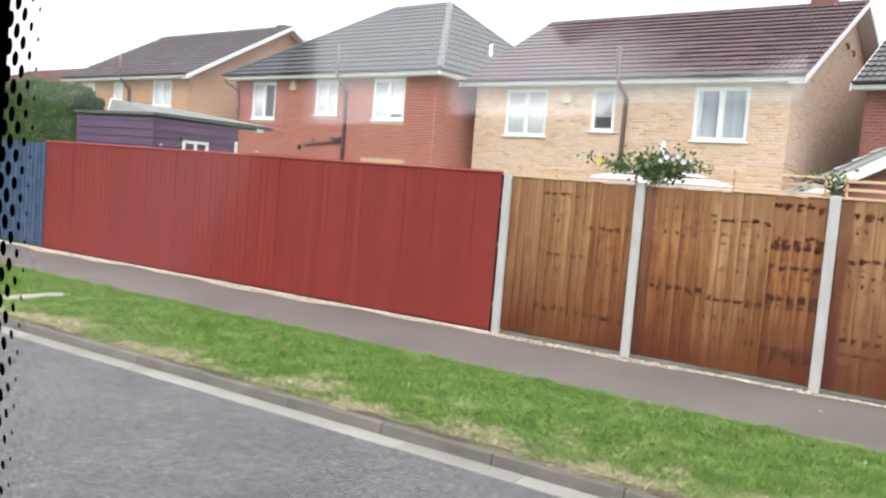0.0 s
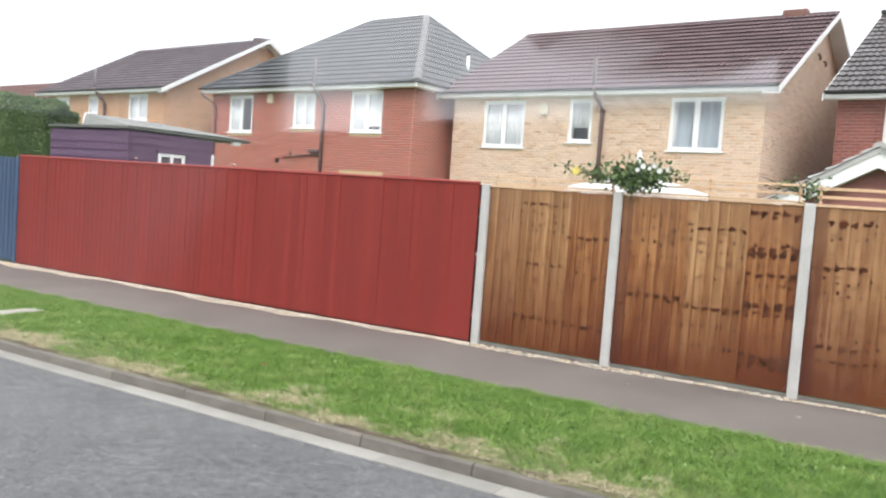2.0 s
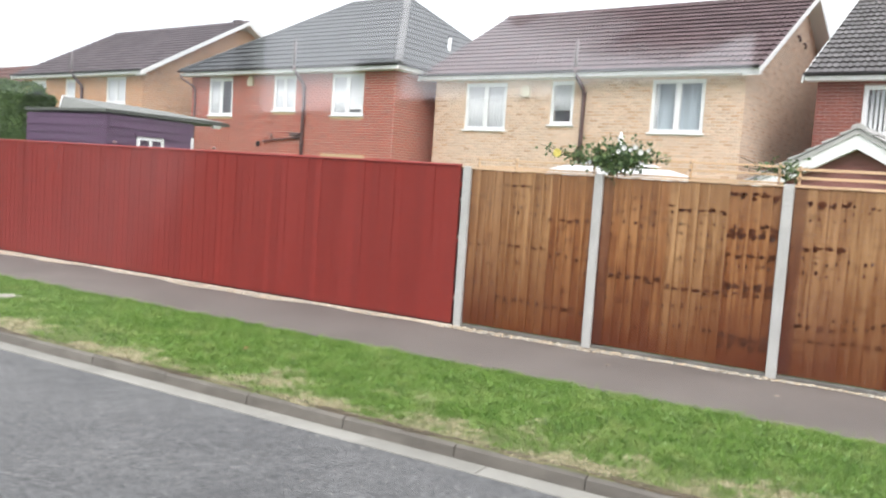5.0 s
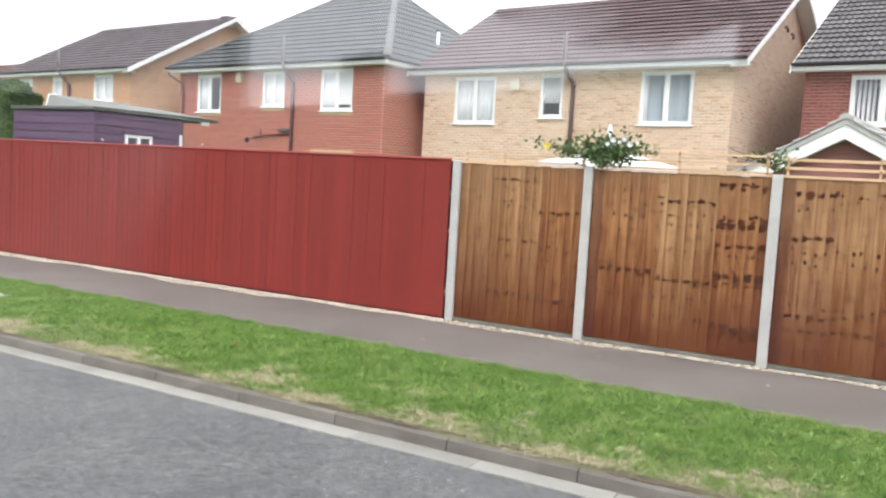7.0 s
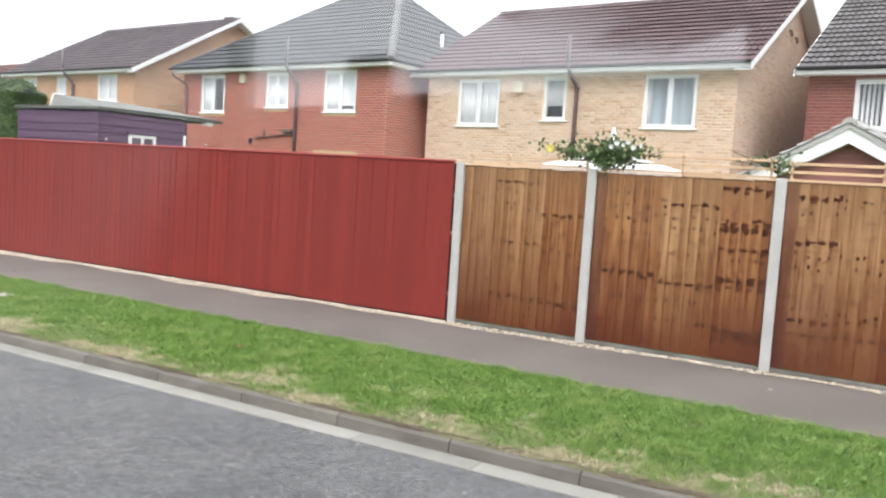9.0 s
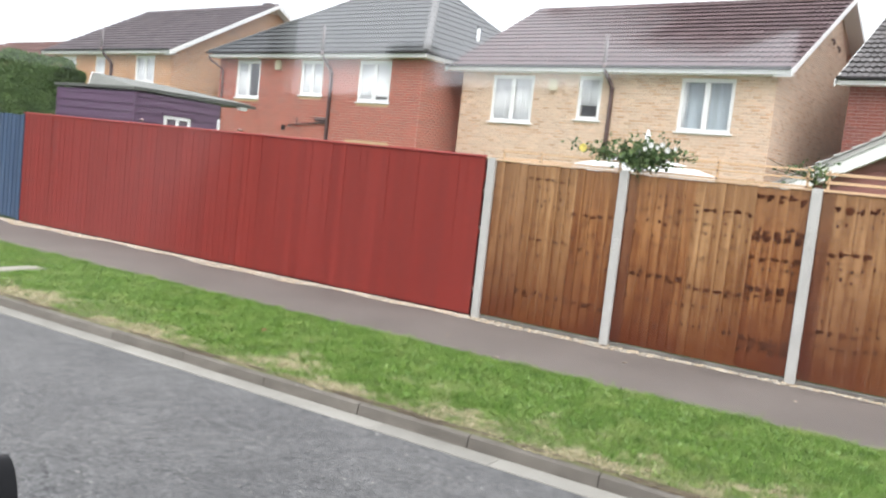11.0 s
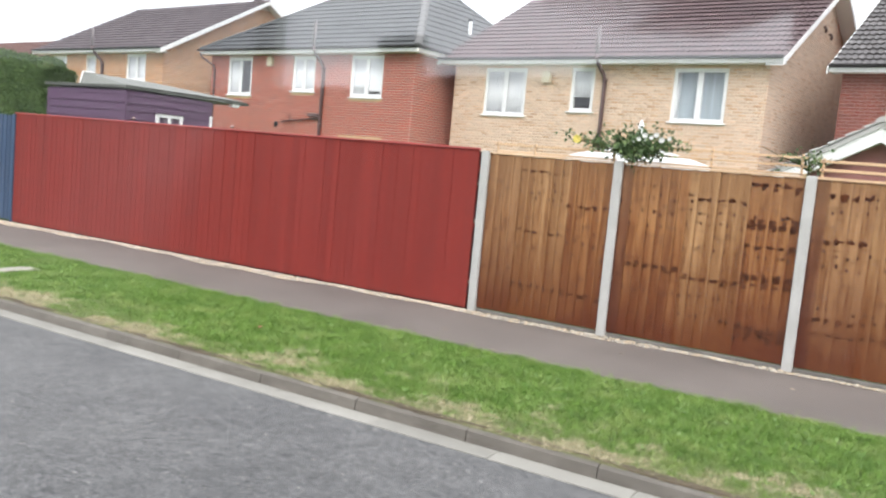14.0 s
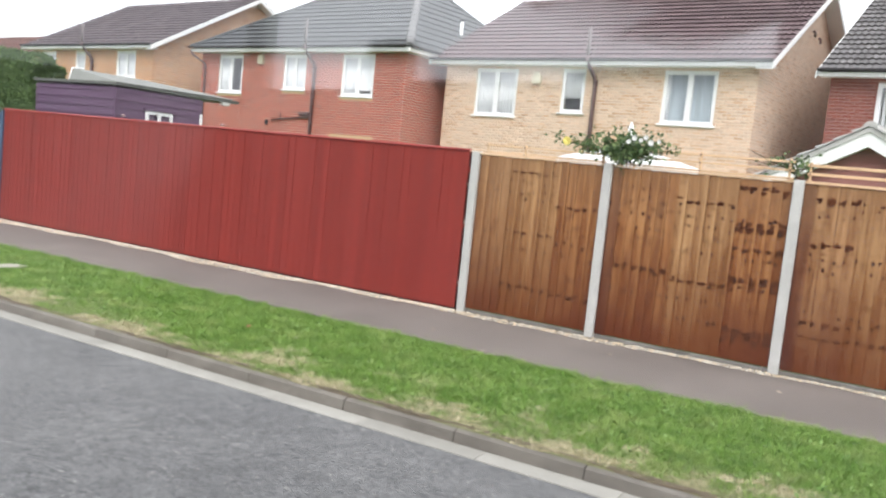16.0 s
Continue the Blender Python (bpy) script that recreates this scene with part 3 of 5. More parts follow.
def trellis(x0, x1, z0, rows, ends, tall=0.02):
    """Horizontal slats above the panels on short uprights."""
    t = thing("slatted_trellis", pose(x0, 0.1, 0), "pale larch slatted trellis above the fence panel", "trellis", "slatted trellises")
    for k in range(rows):
        part("slat", block(0, x1 - x0, 0, 0.02, z0 + k * 0.082, z0 + k * 0.082 + tall, 0.002), SLAT_WOOD, t)
    for e in ends:
        part("upright", block(e - x0 - 0.011, e - x0 + 0.011, 0.02, 0.045, 0.0, z0 + (rows - 1) * 0.082 + 0.045, 0.003), SLAT_WOOD, t)
        for k in range(rows):
            z = z0 + k * 0.082 + tall / 2
            part("screw", block(e - x0 - 0.007, e - x0 + 0.007, -0.004, 0.0, z - 0.008, z + 0.008), BROWN_PIPE, t, "dark screw head")


trellis(0.11, 1.62, 1.912, 2, (0.14, 0.63, 1.58))
trellis(1.75, 3.55, 1.91, 3, (1.8, 2.63, 3.5))
trellis(3.66, 5.5, 1.885, 3, (3.69, 4.5, 5.4), 0.028)


# ---- houses ----
TURN = -6.5


def cells(cuts_u, cuts_v, holes):
    for u0, u1 in zip(cuts_u, cuts_u[1:]):
        for v0, v1 in zip(cuts_v, cuts_v[1:]):
            cu, cv = (u0 + u1) / 2, (v0 + v1) / 2
            if not any(h[0] < cu < h[1] and h[2] < cv < h[3] for h in holes):
                yield u0, u1, v0, v1


def wall_mesh(x0, x1, z1, holes, thick=0.3):
    bm = bmesh.new()
    us = sorted({x0, x1, *(h[0] for h in holes), *(h[1] for h in holes)})
    vs = sorted({-0.15, z1, *(h[2] for h in holes), *(h[3] for h in holes)})
    for a, b, c, d in cells(us, vs, holes):
        box(bm, a, b, 0, thick, c, d)
    bmesh.ops.remove_doubles(bm, verts=bm.verts, dist=0.0005)
    return bm


BRICK_L, BRICK_H, JOINT = 0.213, 0.063, 0.012


def brick_rows(x0, x1, z0, z1, holes, limit=None):
    """Stretcher bond: the whole bricks, and the cut ones with their own lengths."""
    whole, cut = [], []
    row = 0
    z = z0
    while z + BRICK_H <= z1:
        lo, hi = (x0, x1) if limit is None else limit(z + BRICK_H)
        gaps = sorted((h[0], h[1]) for h in holes if h[2] < z + BRICK_H and h[3] > z)
        parts_, at = [], lo
        for a, b in gaps:
            parts_.append((at, a))
            at = b
        parts_.append((at, hi))
        shift = (BRICK_L + JOINT) / 2 * (row % 2)
        for a, b in parts_:
            k = math.floor((a - x0 - shift) / (BRICK_L + JOINT))
            while True:
                s = x0 + shift + k * (BRICK_L + JOINT)
                if s >= b:
                    break
                p, q = max(s, a), min(s + BRICK_L, b)
                if q - p > 0.02:
                    (whole if q - p > BRICK_L - 0.001 else cut).append((p, q, z))
                k += 1
        z += BRICK_H + JOINT
        row += 1
    return whole, cut


def brick_boxes(rows, m, deep=0.007):
    """Five-sided bricks standing proud of the joints, in the plane of m."""
    rows = np.array(rows)
    n = len(rows)
    v = np.zeros((n, 8, 3))
    rng = np.random.default_rng(n)
    d = -deep * rng.uniform(0.55, 1.15, n)
    for k, (a, y, h) in enumerate(((0, 0.0, 0), (1, 0.0, 0), (1, 0.0, 1), (0, 0.0, 1), (0, 1.0, 0), (1, 1.0, 0), (1, 1.0, 1), (0, 1.0, 1))):
        c = 0.004 if y else 0.0
        v[:, k, 0] = np.where(a, rows[:, 1] - c, rows[:, 0] + c)
        v[:, k, 1] = y * d + 0.002 * (1 - y)
        v[:, k, 2] = rows[:, 2] + h * BRICK_H + (-c if h else c)
    f = np.array([[4, 5, 6, 7], [0, 1, 5, 4], [1, 2, 6, 5], [2, 3, 7, 6], [3, 0, 4, 7]])
    faces = (np.arange(n)[:, None, None] * 8 + f).reshape(-1, 4)
    m = np.array(m)
    return v.reshape(-1, 3) @ m[:3, :3].T + m[:3, 3], faces


def clad(wall, rows, m, material, pick=None, deep=0.007):
    """Bricks of a wall: some as pieces of their own, the others joined."""
    whole, cut = rows
    own = [r for r in whole if pick and pick[0] < r[0] < pick[1] and pick[2] < r[2] < pick[3]][:300]
    if own:
        v, f = brick_boxes([(0, BRICK_L, 0)], Matrix())
        me = bpy.data.meshes.new("brick")
        me.from_pydata([tuple(p) for p in v], [], [tuple(q) for q in f])
        me.materials.append(material)
        for p, q, z in own:
            ob = new("brick", me)
            ob.parent, ob.matrix_basis = wall, m @ Matrix.Translation((p, 0, z))
    taken = set(own)
    v, f = brick_boxes([r for r in whole if r not in taken] + cut, m, deep)
    many("brickwork", v, f, material, wall, "", "", "stuff")


TILE_W, GAUGE = 0.3, 0.325


def tile_shape(roll, wide):
    """One interlocking roof tile: rolls across its width, a thick lower edge."""
    us = np.linspace(0, wide, 9)
    h = roll * (0.5 - 0.5 * np.cos(us / wide * 2 * math.tau)) if roll > 0.015 else roll * (np.abs(np.cos(us / wide * math.tau)) ** 6)
    top = np.stack([us, np.full(9, GAUGE + 0.04), h + 0.004], 1)
    low = np.stack([us, np.zeros(9), h + 0.052], 1)
    drop = np.stack([us, np.full(9, 0.06), h * 0.5 + 0.002], 1)
    v = np.concatenate([low, top, drop])
    f = [(i, i + 1, i + 10, i + 9) for i in range(8)] + [(i + 18, i + 19, i + 1, i) for i in range(8)]
    f += [(0, 9, 18), (8, 26, 17)]
    return v, f


def tiled_slope(roof, corner, u, v, width, length, material, roll=0.02, planes=(), own=0):
    """Tiles from a corner, along u by width and up the slope v by length; planes cut the field at hips."""
    u, v = Vector(u).normalized(), Vector(v).normalized()
    w = u.cross(v)
    base = Matrix((u, v, w)).transposed().to_4x4()
    corner = Vector(corner)
    cols, rows_ = math.ceil(width / TILE_W - 0.05), math.ceil(length / GAUGE - 0.1)
    wide = width / cols
    tv, tf = tile_shape(roll, wide)
    me = bpy.data.meshes.new("tile")
    me.from_pydata([tuple(p) for p in tv], [], tf)
    me.materials.append(material)
    rest_v, rest_f, count = [], [], 0
    rng = random.Random(cols * 31 + rows_)
    for r in range(rows_):
        for c in range(cols):
            p = corner + u * (c * wide) + v * (r * GAUGE) + w * rng.uniform(-0.003, 0.003)
            spots = [p + u * a + v * b for a in (0, wide) for b in (0, GAUGE)]
            inside = [all((s - Vector(o)).dot(Vector(n)) <= 0 for o, n in planes) for s in spots]
            if planes and not any(inside):
                continue
            if count < own and (not planes or all(inside)):
                ob = new("tile", me)
                ob.parent, ob.matrix_basis = roof, Matrix.Translation(p) @ base
                count += 1
            else:
                k = len(rest_v)
                rest_v += [p + base.to_3x3() @ Vector(q) for q in tv]
                rest_f += [tuple(i + k for i in f) for f in tf]
    if rest_v:
        bm = bmesh.new()
        tmp = bpy.data.meshes.new("tiles")
        tmp.from_pydata([tuple(p) for p in rest_v], [], rest_f)
        bm.from_mesh(tmp)
        for o, n in planes:
            bmesh.ops.bisect_plane(bm, geom=[*bm.verts, *bm.edges, *bm.faces], plane_co=o, plane_no=n, clear_outer=True)
        tagged(part("tiles", bm, material, roof), "", "", "", "stuff")


def caps(roof, a, b, material, name="ridge_tile", radius=0.12, length=0.45):
    """Half-round tiles along a ridge or hip from a to b."""
    a, b = Vector(a), Vector(b)
    d = (b - a).normalized()
    side = d.cross(Vector((0, 0, 1))).normalized()
    up = side.cross(d)
    total = (b - a).length
    n = max(1, round(total / length))
    step = total / n
    bm = bmesh.new()
    rings = []
    for s, r in ((0, radius), (step * 0.97, radius * 0.94)):
        rings.append([bm.verts.new((math.cos(t) * r, s, math.sin(t) * r * 0.8 - 0.02)) for t in [math.pi * k / 8 for k in range(9)]])
    for k in range(8):
        bm.faces.new((rings[0][k], rings[0][k + 1], rings[1][k + 1], rings[1][k]))
    bm.faces.new(rings[0])
    bm.faces.new(rings[1][::-1])
    bmesh.ops.recalc_face_normals(bm, faces=bm.faces)
    me = bpy.data.meshes.new(name)
    bm.to_mesh(me)
    bm.free()
    me.materials.append(material)
    turn = Matrix((side, d, up)).transposed().to_4x4()
    for i in range(n):
        ob = new(name, me)
        ob.parent, ob.matrix_basis = roof, Matrix.Translation(a + d * step * i) @ turn


def gutter(house, a, b, z, y, along="x"):
    """A dark half-round gutter in front of the lowest tiles."""
    arc = [(math.cos(t), math.sin(t)) for t in [math.pi + math.pi * k / 8 for k in range(9)]]
    pts = [(p * 0.055, q * 0.06) for p, q in arc] + [(p * 0.048, q * 0.052) for p, q in arc[::-1]]
    part("gutter", prism([(y + p, z + q) for p, q in pts], a, b, along), GUTTER, house, "dark plastic gutter")


def window(house, x0, x1, z0, z1, panes=2, drape="net", sill="upvc"):
    """A white casement set in its opening, with glass, sill and what hangs behind."""
    w = new("window")
    w.parent, w.location = house, (x0, 0, z0)
    W, H, F = x1 - x0, z1 - z0, 0.055
    bm = bmesh.new()
    for a, b, c, d in ((0, W, 0, F), (0, W, H - F, H), (0, F, F, H - F), (W - F, W, F, H - F)):
        box(bm, a, b, 0.03, 0.1, c, d, 0.004)
    tagged(part("frame", bm, UPVC, w, "white window frame"))
    edges = [F + (W - 2 * F) * k / panes for k in range(panes + 1)]
    for k in range(1, panes):
        part("mullion", block(edges[k] - 0.03, edges[k] + 0.03, 0.028, 0.1, F, H - F, 0.004), UPVC, w)
    for k in range(panes):
        a, b = edges[k] + (0.03 if k else 0), edges[k + 1] - (0.03 if k < panes - 1 else 0)
        s = 0.04
        bm = bmesh.new()
        for p, q, r, t in ((a, b, F, F + s), (a, b, H - F - s, H - F), (a, a + s, F + s, H - F - s), (b - s, b, F + s, H - F - s)):
            box(bm, p, q, 0.02, 0.08, r, t, 0.004)
        part("casement", bm, UPVC, w)
        g = part("pane", block(a + s, b - s, 0.05, 0.058, F + s, H - F - s), GLASS, w)
        g.visible_shadow = False
    part("sill", block(-0.06, W + 0.06, -0.055, 0.06, -0.035, 0.003, 0.005), UPVC, w, "white projecting sill")
    if sill == "stone":
        part("stone_sill", block(-0.02, W + 0.02, -0.012, 0.2, -0.12, -0.037, 0.004), STONE_SILL, w, "buff stone course under the sill")
    back = 0.115
    if drape in ("blind", "slats"):
        n = int(W / 0.1)
        for k in range(n):
            a = 0.03 + k * 0.1
            ob = part("blind_slat", block(-0.044, 0.044, -0.001, 0.001, 0.02, H - 0.04), BLIND if drape == "blind" else CURTAIN, w)
            ob.matrix_basis = pose(a + 0.04, back + 0.03, 0, 0, 0, 30 if drape == "blind" else 52)
    if drape and drape != "slats":
        spans = {"blind": [(0.03, W * 0.13)], "mixed": [(0.02, W * 0.5)], "net": [(0.02, W - 0.02)], "sides": [(0.02, W * 0.3), (W * 0.72, W - 0.02)], "half": [(0.02, W * 0.52)], "high": [(0.02, W - 0.02)]}[drape]
        if drape == "mixed":
            part("roller_blind", block(W * 0.5, W - 0.04, back, back + 0.003, H * 0.16, H - 0.04), CURTAIN, w, "mostly lowered white blind")
        foot, top = (H * 0.34 if drape == "high" else 0.0), H - 0.02
        for a, b in spans:
            n = int((b - a) / 0.02)
            v, f = [], []
            for k in range(n + 1):
                x = a + (b - a) * k / n
                y = back + 0.018 * math.sin(x * 62) + 0.008 * math.sin(x * 143)
                v += [(x, y, foot), (x, y, top)]
            f = [(2 * k, 2 * k + 2, 2 * k + 3, 2 * k + 1) for k in range(n)]
            ob = sheet("curtain", v, f, CURTAIN, w, "pale hanging curtain", True)
            mod = ob.modifiers.new("cloth", "SOLIDIFY")
            mod.thickness = 0.003
    return w


def soil_pipe(house, x, y_wall, eave, top, foot=0.0):
    """A pipe up the wall that bends out round the eaves and ends above the tiles."""
    s = part("soil_pipe", tube([(x, y_wall - 0.07, foot), (x, y_wall - 0.07, eave - 0.5), (x - 0.02, y_wall - 0.08, eave - 0.38), (x - 0.1, y_wall - 0.36, eave - 0.08), (x - 0.11, y_wall - 0.43, eave + 0.02), (x - 0.11, y_wall - 0.43, eave + 0.14)], 0.055), BROWN_PIPE, house, "brown plastic soil pipe")
    part("vent_pipe", tube([(x - 0.11, y_wall - 0.43, eave + 0.1), (x - 0.11, y_wall - 0.43, top)], 0.045), GREY_PIPE, house, "grey vent pipe above the eaves")
    for z in (eave - 0.5, 2.6):
        part("pipe_collar", tube([(x, y_wall - 0.07, z), (x, y_wall - 0.07, z + 0.07)], 0.068), BROWN_PIPE, house)


def shell(house, x0, x1, depth, eave, holes, brick, mortar, pick):
    """The four walls; the two seen faces carry bricks."""
    front = part("front_wall", wall_mesh(x0, x1, eave, holes), mortar, house)
    rows = brick_rows(x0, x1 + 0.006, 0.0, eave - 0.01, [(h[0], h[1], h[2] - 0.04, h[3]) for h in holes])
    clad(front, rows, Matrix(), brick, pick)
    part("back_wall", block(x0, x1, depth - 0.3, depth, -0.15, eave), brick, house)
    part("upper_floor", block(x0 + 0.3, x1 - 0.3, 0.3, depth - 0.3, 2.4, 2.6), PLASTER, house)
    part("room_partition", block(x0 + 0.3, x1 - 0.3, 2.9, 3.0, 2.6, eave), PLASTER, house)
    return front


def gable_house(name, label, org, x0, x1, depth, eave, ridge_z, over, side_over, holes, brick, mortar, tile, roll, pick, tiles_own):
    ridge_y = depth / 2
    h = thing(name, Matrix.Translation(org) @ pose(0, 0, 0, 0, 0, TURN), label, "house", "houses behind the fence")
    shell(h, x0, x1, depth, eave, holes, brick, mortar, pick)
    slope = (ridge_z - eave - 0.06) / (ridge_y + over)

    def under(y):
        return eave + 0.06 + slope * (over + (y if y < ridge_y else depth - y)) - 0.1
    gable = [(0.3, -0.15), (depth - 0.3, -0.15), (depth - 0.3, under(depth - 0.3)), (ridge_y, under(ridge_y)), (0.3, under(0.3))]
    for nm, a, b in (("side_wall", x1 - 0.3, x1), ("side_wall", x0, x0 + 0.3)):
        wall = part(nm, prism(gable, a, b, "x"), mortar if b == x1 else brick, h)
        if b == x1:
            def limit(z):
                k = max(0.0, (z - (eave - 0.04)) / slope - over)
                return k, depth - k
            turn = Matrix.Translation((x1, 0, 0)) @ pose(0, 0, 0, 0, 0, 90)
            clad(wall, brick_rows(0.0, depth, 0.0, ridge_z - 0.3, [], limit), turn, brick, None, 0.0008)
    # corner returns of the gables above the front wall
    roof = new("roof")
    roof.parent = h
    a, b = x0 - side_over, x1 + side_over
    sl = math.hypot(ridge_y + over, ridge_z - eave - 0.06)
    for sgn, y_eave in ((1, -over), (-1, depth + over)):
        deck = prism([(y_eave, eave + 0.02), (ridge_y, ridge_z - 0.04), (ridge_y, ridge_z - 0.1), (y_eave, eave - 0.04)], a + 0.02, b - 0.02, "x")
        part("roof_deck", deck, BLACK, roof)
    up = (0, ridge_y + over, ridge_z - eave - 0.06)
    tiled_slope(roof, (a, -over - 0.04, eave + 0.035), (1, 0, 0), up, b - a, sl, tile, roll, own=tiles_own)
    tiled_slope(roof, (b, depth + over + 0.04, eave + 0.035), (-1, 0, 0), (0, -up[1], up[2]), b - a, sl, tile, roll)
    caps(roof, (a, ridge_y, ridge_z), (b, ridge_y, ridge_z), tile, radius=0.1)
    for x, d in ((b, 0.03), (a - 0.03, 0.03)):
        for p, q in (((-over - 0.06, eave), (ridge_y, ridge_z)), ((ridge_y, ridge_z), (depth + over + 0.06, eave))):
            part("bargeboard", prism([(p[0], p[1] + 0.02), (q[0], q[1] + 0.02), (q[0], q[1] - 0.13), (p[0], p[1] - 0.13)], x - 0.012, x + d - 0.012, "x"), FASCIA, h, "white bargeboard along the verge")
    for p, q in (((-over, eave), (ridge_y, ridge_z)), ((ridge_y, ridge_z), (depth + over, eave))):
        part("soffit", prism([(p[0], p[1] - 0.1), (q[0], q[1] - 0.1), (q[0], q[1] - 0.13), (p[0], p[1] - 0.13)], x1 - 0.02, b - 0.012, "x"), FASCIA, h)
    part("soffit", block(a + 0.02, b - 0.02, -over + 0.01, 0.0, eave - 0.072, eave - 0.055), FASCIA, h)
    part("fascia", block(a, b, -over - 0.012, -over + 0.008, eave - 0.075, eave + 0.02, 0.002), FASCIA, h, "white fascia board")
    gutter(h, a, b, eave + 0.088, -over - 0.085)
    return h, roof


def alarm_box(house, x, z):
    a = part("alarm_box", prism([(-0.13, -0.15), (0.13, -0.15), (0.13, 0.06), (0.06, 0.16), (-0.06, 0.16), (-0.13, 0.06)], -0.08, 0.0, "y"), CREAM, house, "cream burglar alarm box")
    a.location = (x, -0.006, z)


# the buff house
YW = [(-7.73, -6.35, 3.27, 4.57), (-4.96, -4.27, 3.44, 4.58), (-2.14, -0.80, 3.28, 4.57)]
buff, buff_roof = gable_house("buff_house", "buff brick two-storey house with a brown tiled gable roof", (0.75, 11.45, 0), -8.82, 0.12, 8.4, 4.72, 7.33, 0.3, 0.38,
                              YW, BUFF_BRICK, BUFF_MORTAR, BROWN_TILE, 0.028, (-5.0, 0.1, 2.2, 4.4), 300)
window(buff, *YW[0], 2, "net")
window(buff, *YW[1], 1, "high")
window(buff, *YW[2], 2, "blind")
soil_pipe(buff, -3.95, 0.0, 4.72, 5.55)
alarm_box(buff, -5.71, 4.33)
for vy, vz in ((3.9, 6.2), (4.5, 6.12)):
    v = part("gable_vent", tube([(0.12, vy, vz), (0.17, vy, vz), (0.19, vy, vz - 0.05), (0.19, vy, vz - 0.14)], 0.032), BROWN_PIPE, buff, "dark flue cowl on the gable")
t = part("ridge_terminal", block(-0.95, -0.3, 4.07, 4.33, 7.28, 7.49, 0.02), CLAY_TILE, buff_roof, "reddish clay ridge vent")

# the orange brick house farther along
LW = [(-7.7, -6.6, 3.7, 4.66), (-5.14, -4.44, 3.78, 4.66), (-2.32, -1.09, 3.76, 4.7)]
orange, orange_roof = gable_house("orange_house", "orange brick house with a plum tiled gable roof", (-19.3, 11.4, 0), -8.36, -0.05, 8.5, 4.82, 7.36, 0.3, 0.36,
                                  LW, ORANGE_BRICK, BUFF_MORTAR, PLUM_TILE, 0.012, (-5.0, 0.0, 3.2, 4.7), 0)
for q in LW:
    window(orange, *q, 2 if q[1] - q[0] > 0.9 else 1, "net")
soil_pipe(orange, -3.87, 0.0, 4.82, 5.6)
part("ridge_terminal", block(-0.55, -0.1, 4.12, 4.38, 7.25, 7.46, 0.02), PLUM_TILE, orange_roof)

# the red house with the grey roof at the far end of the fence
RW = [(1.29, 2.6, 3.36, 4.46)]
end_house, end_roof = gable_house("end_house", "red brick house with a dark pantiled roof", (2.0, 12.0, 0), 0.32, 9.0, 9.2, 4.62, 7.40, 0.3, 0.22,
                                  RW, DARK_RED_BRICK, GREY_MORTAR, DUSK_TILE, 0.035, (0.3, 3.0, 2.4, 4.6), 300)
window(end_house, *RW[0], 2, "slats")


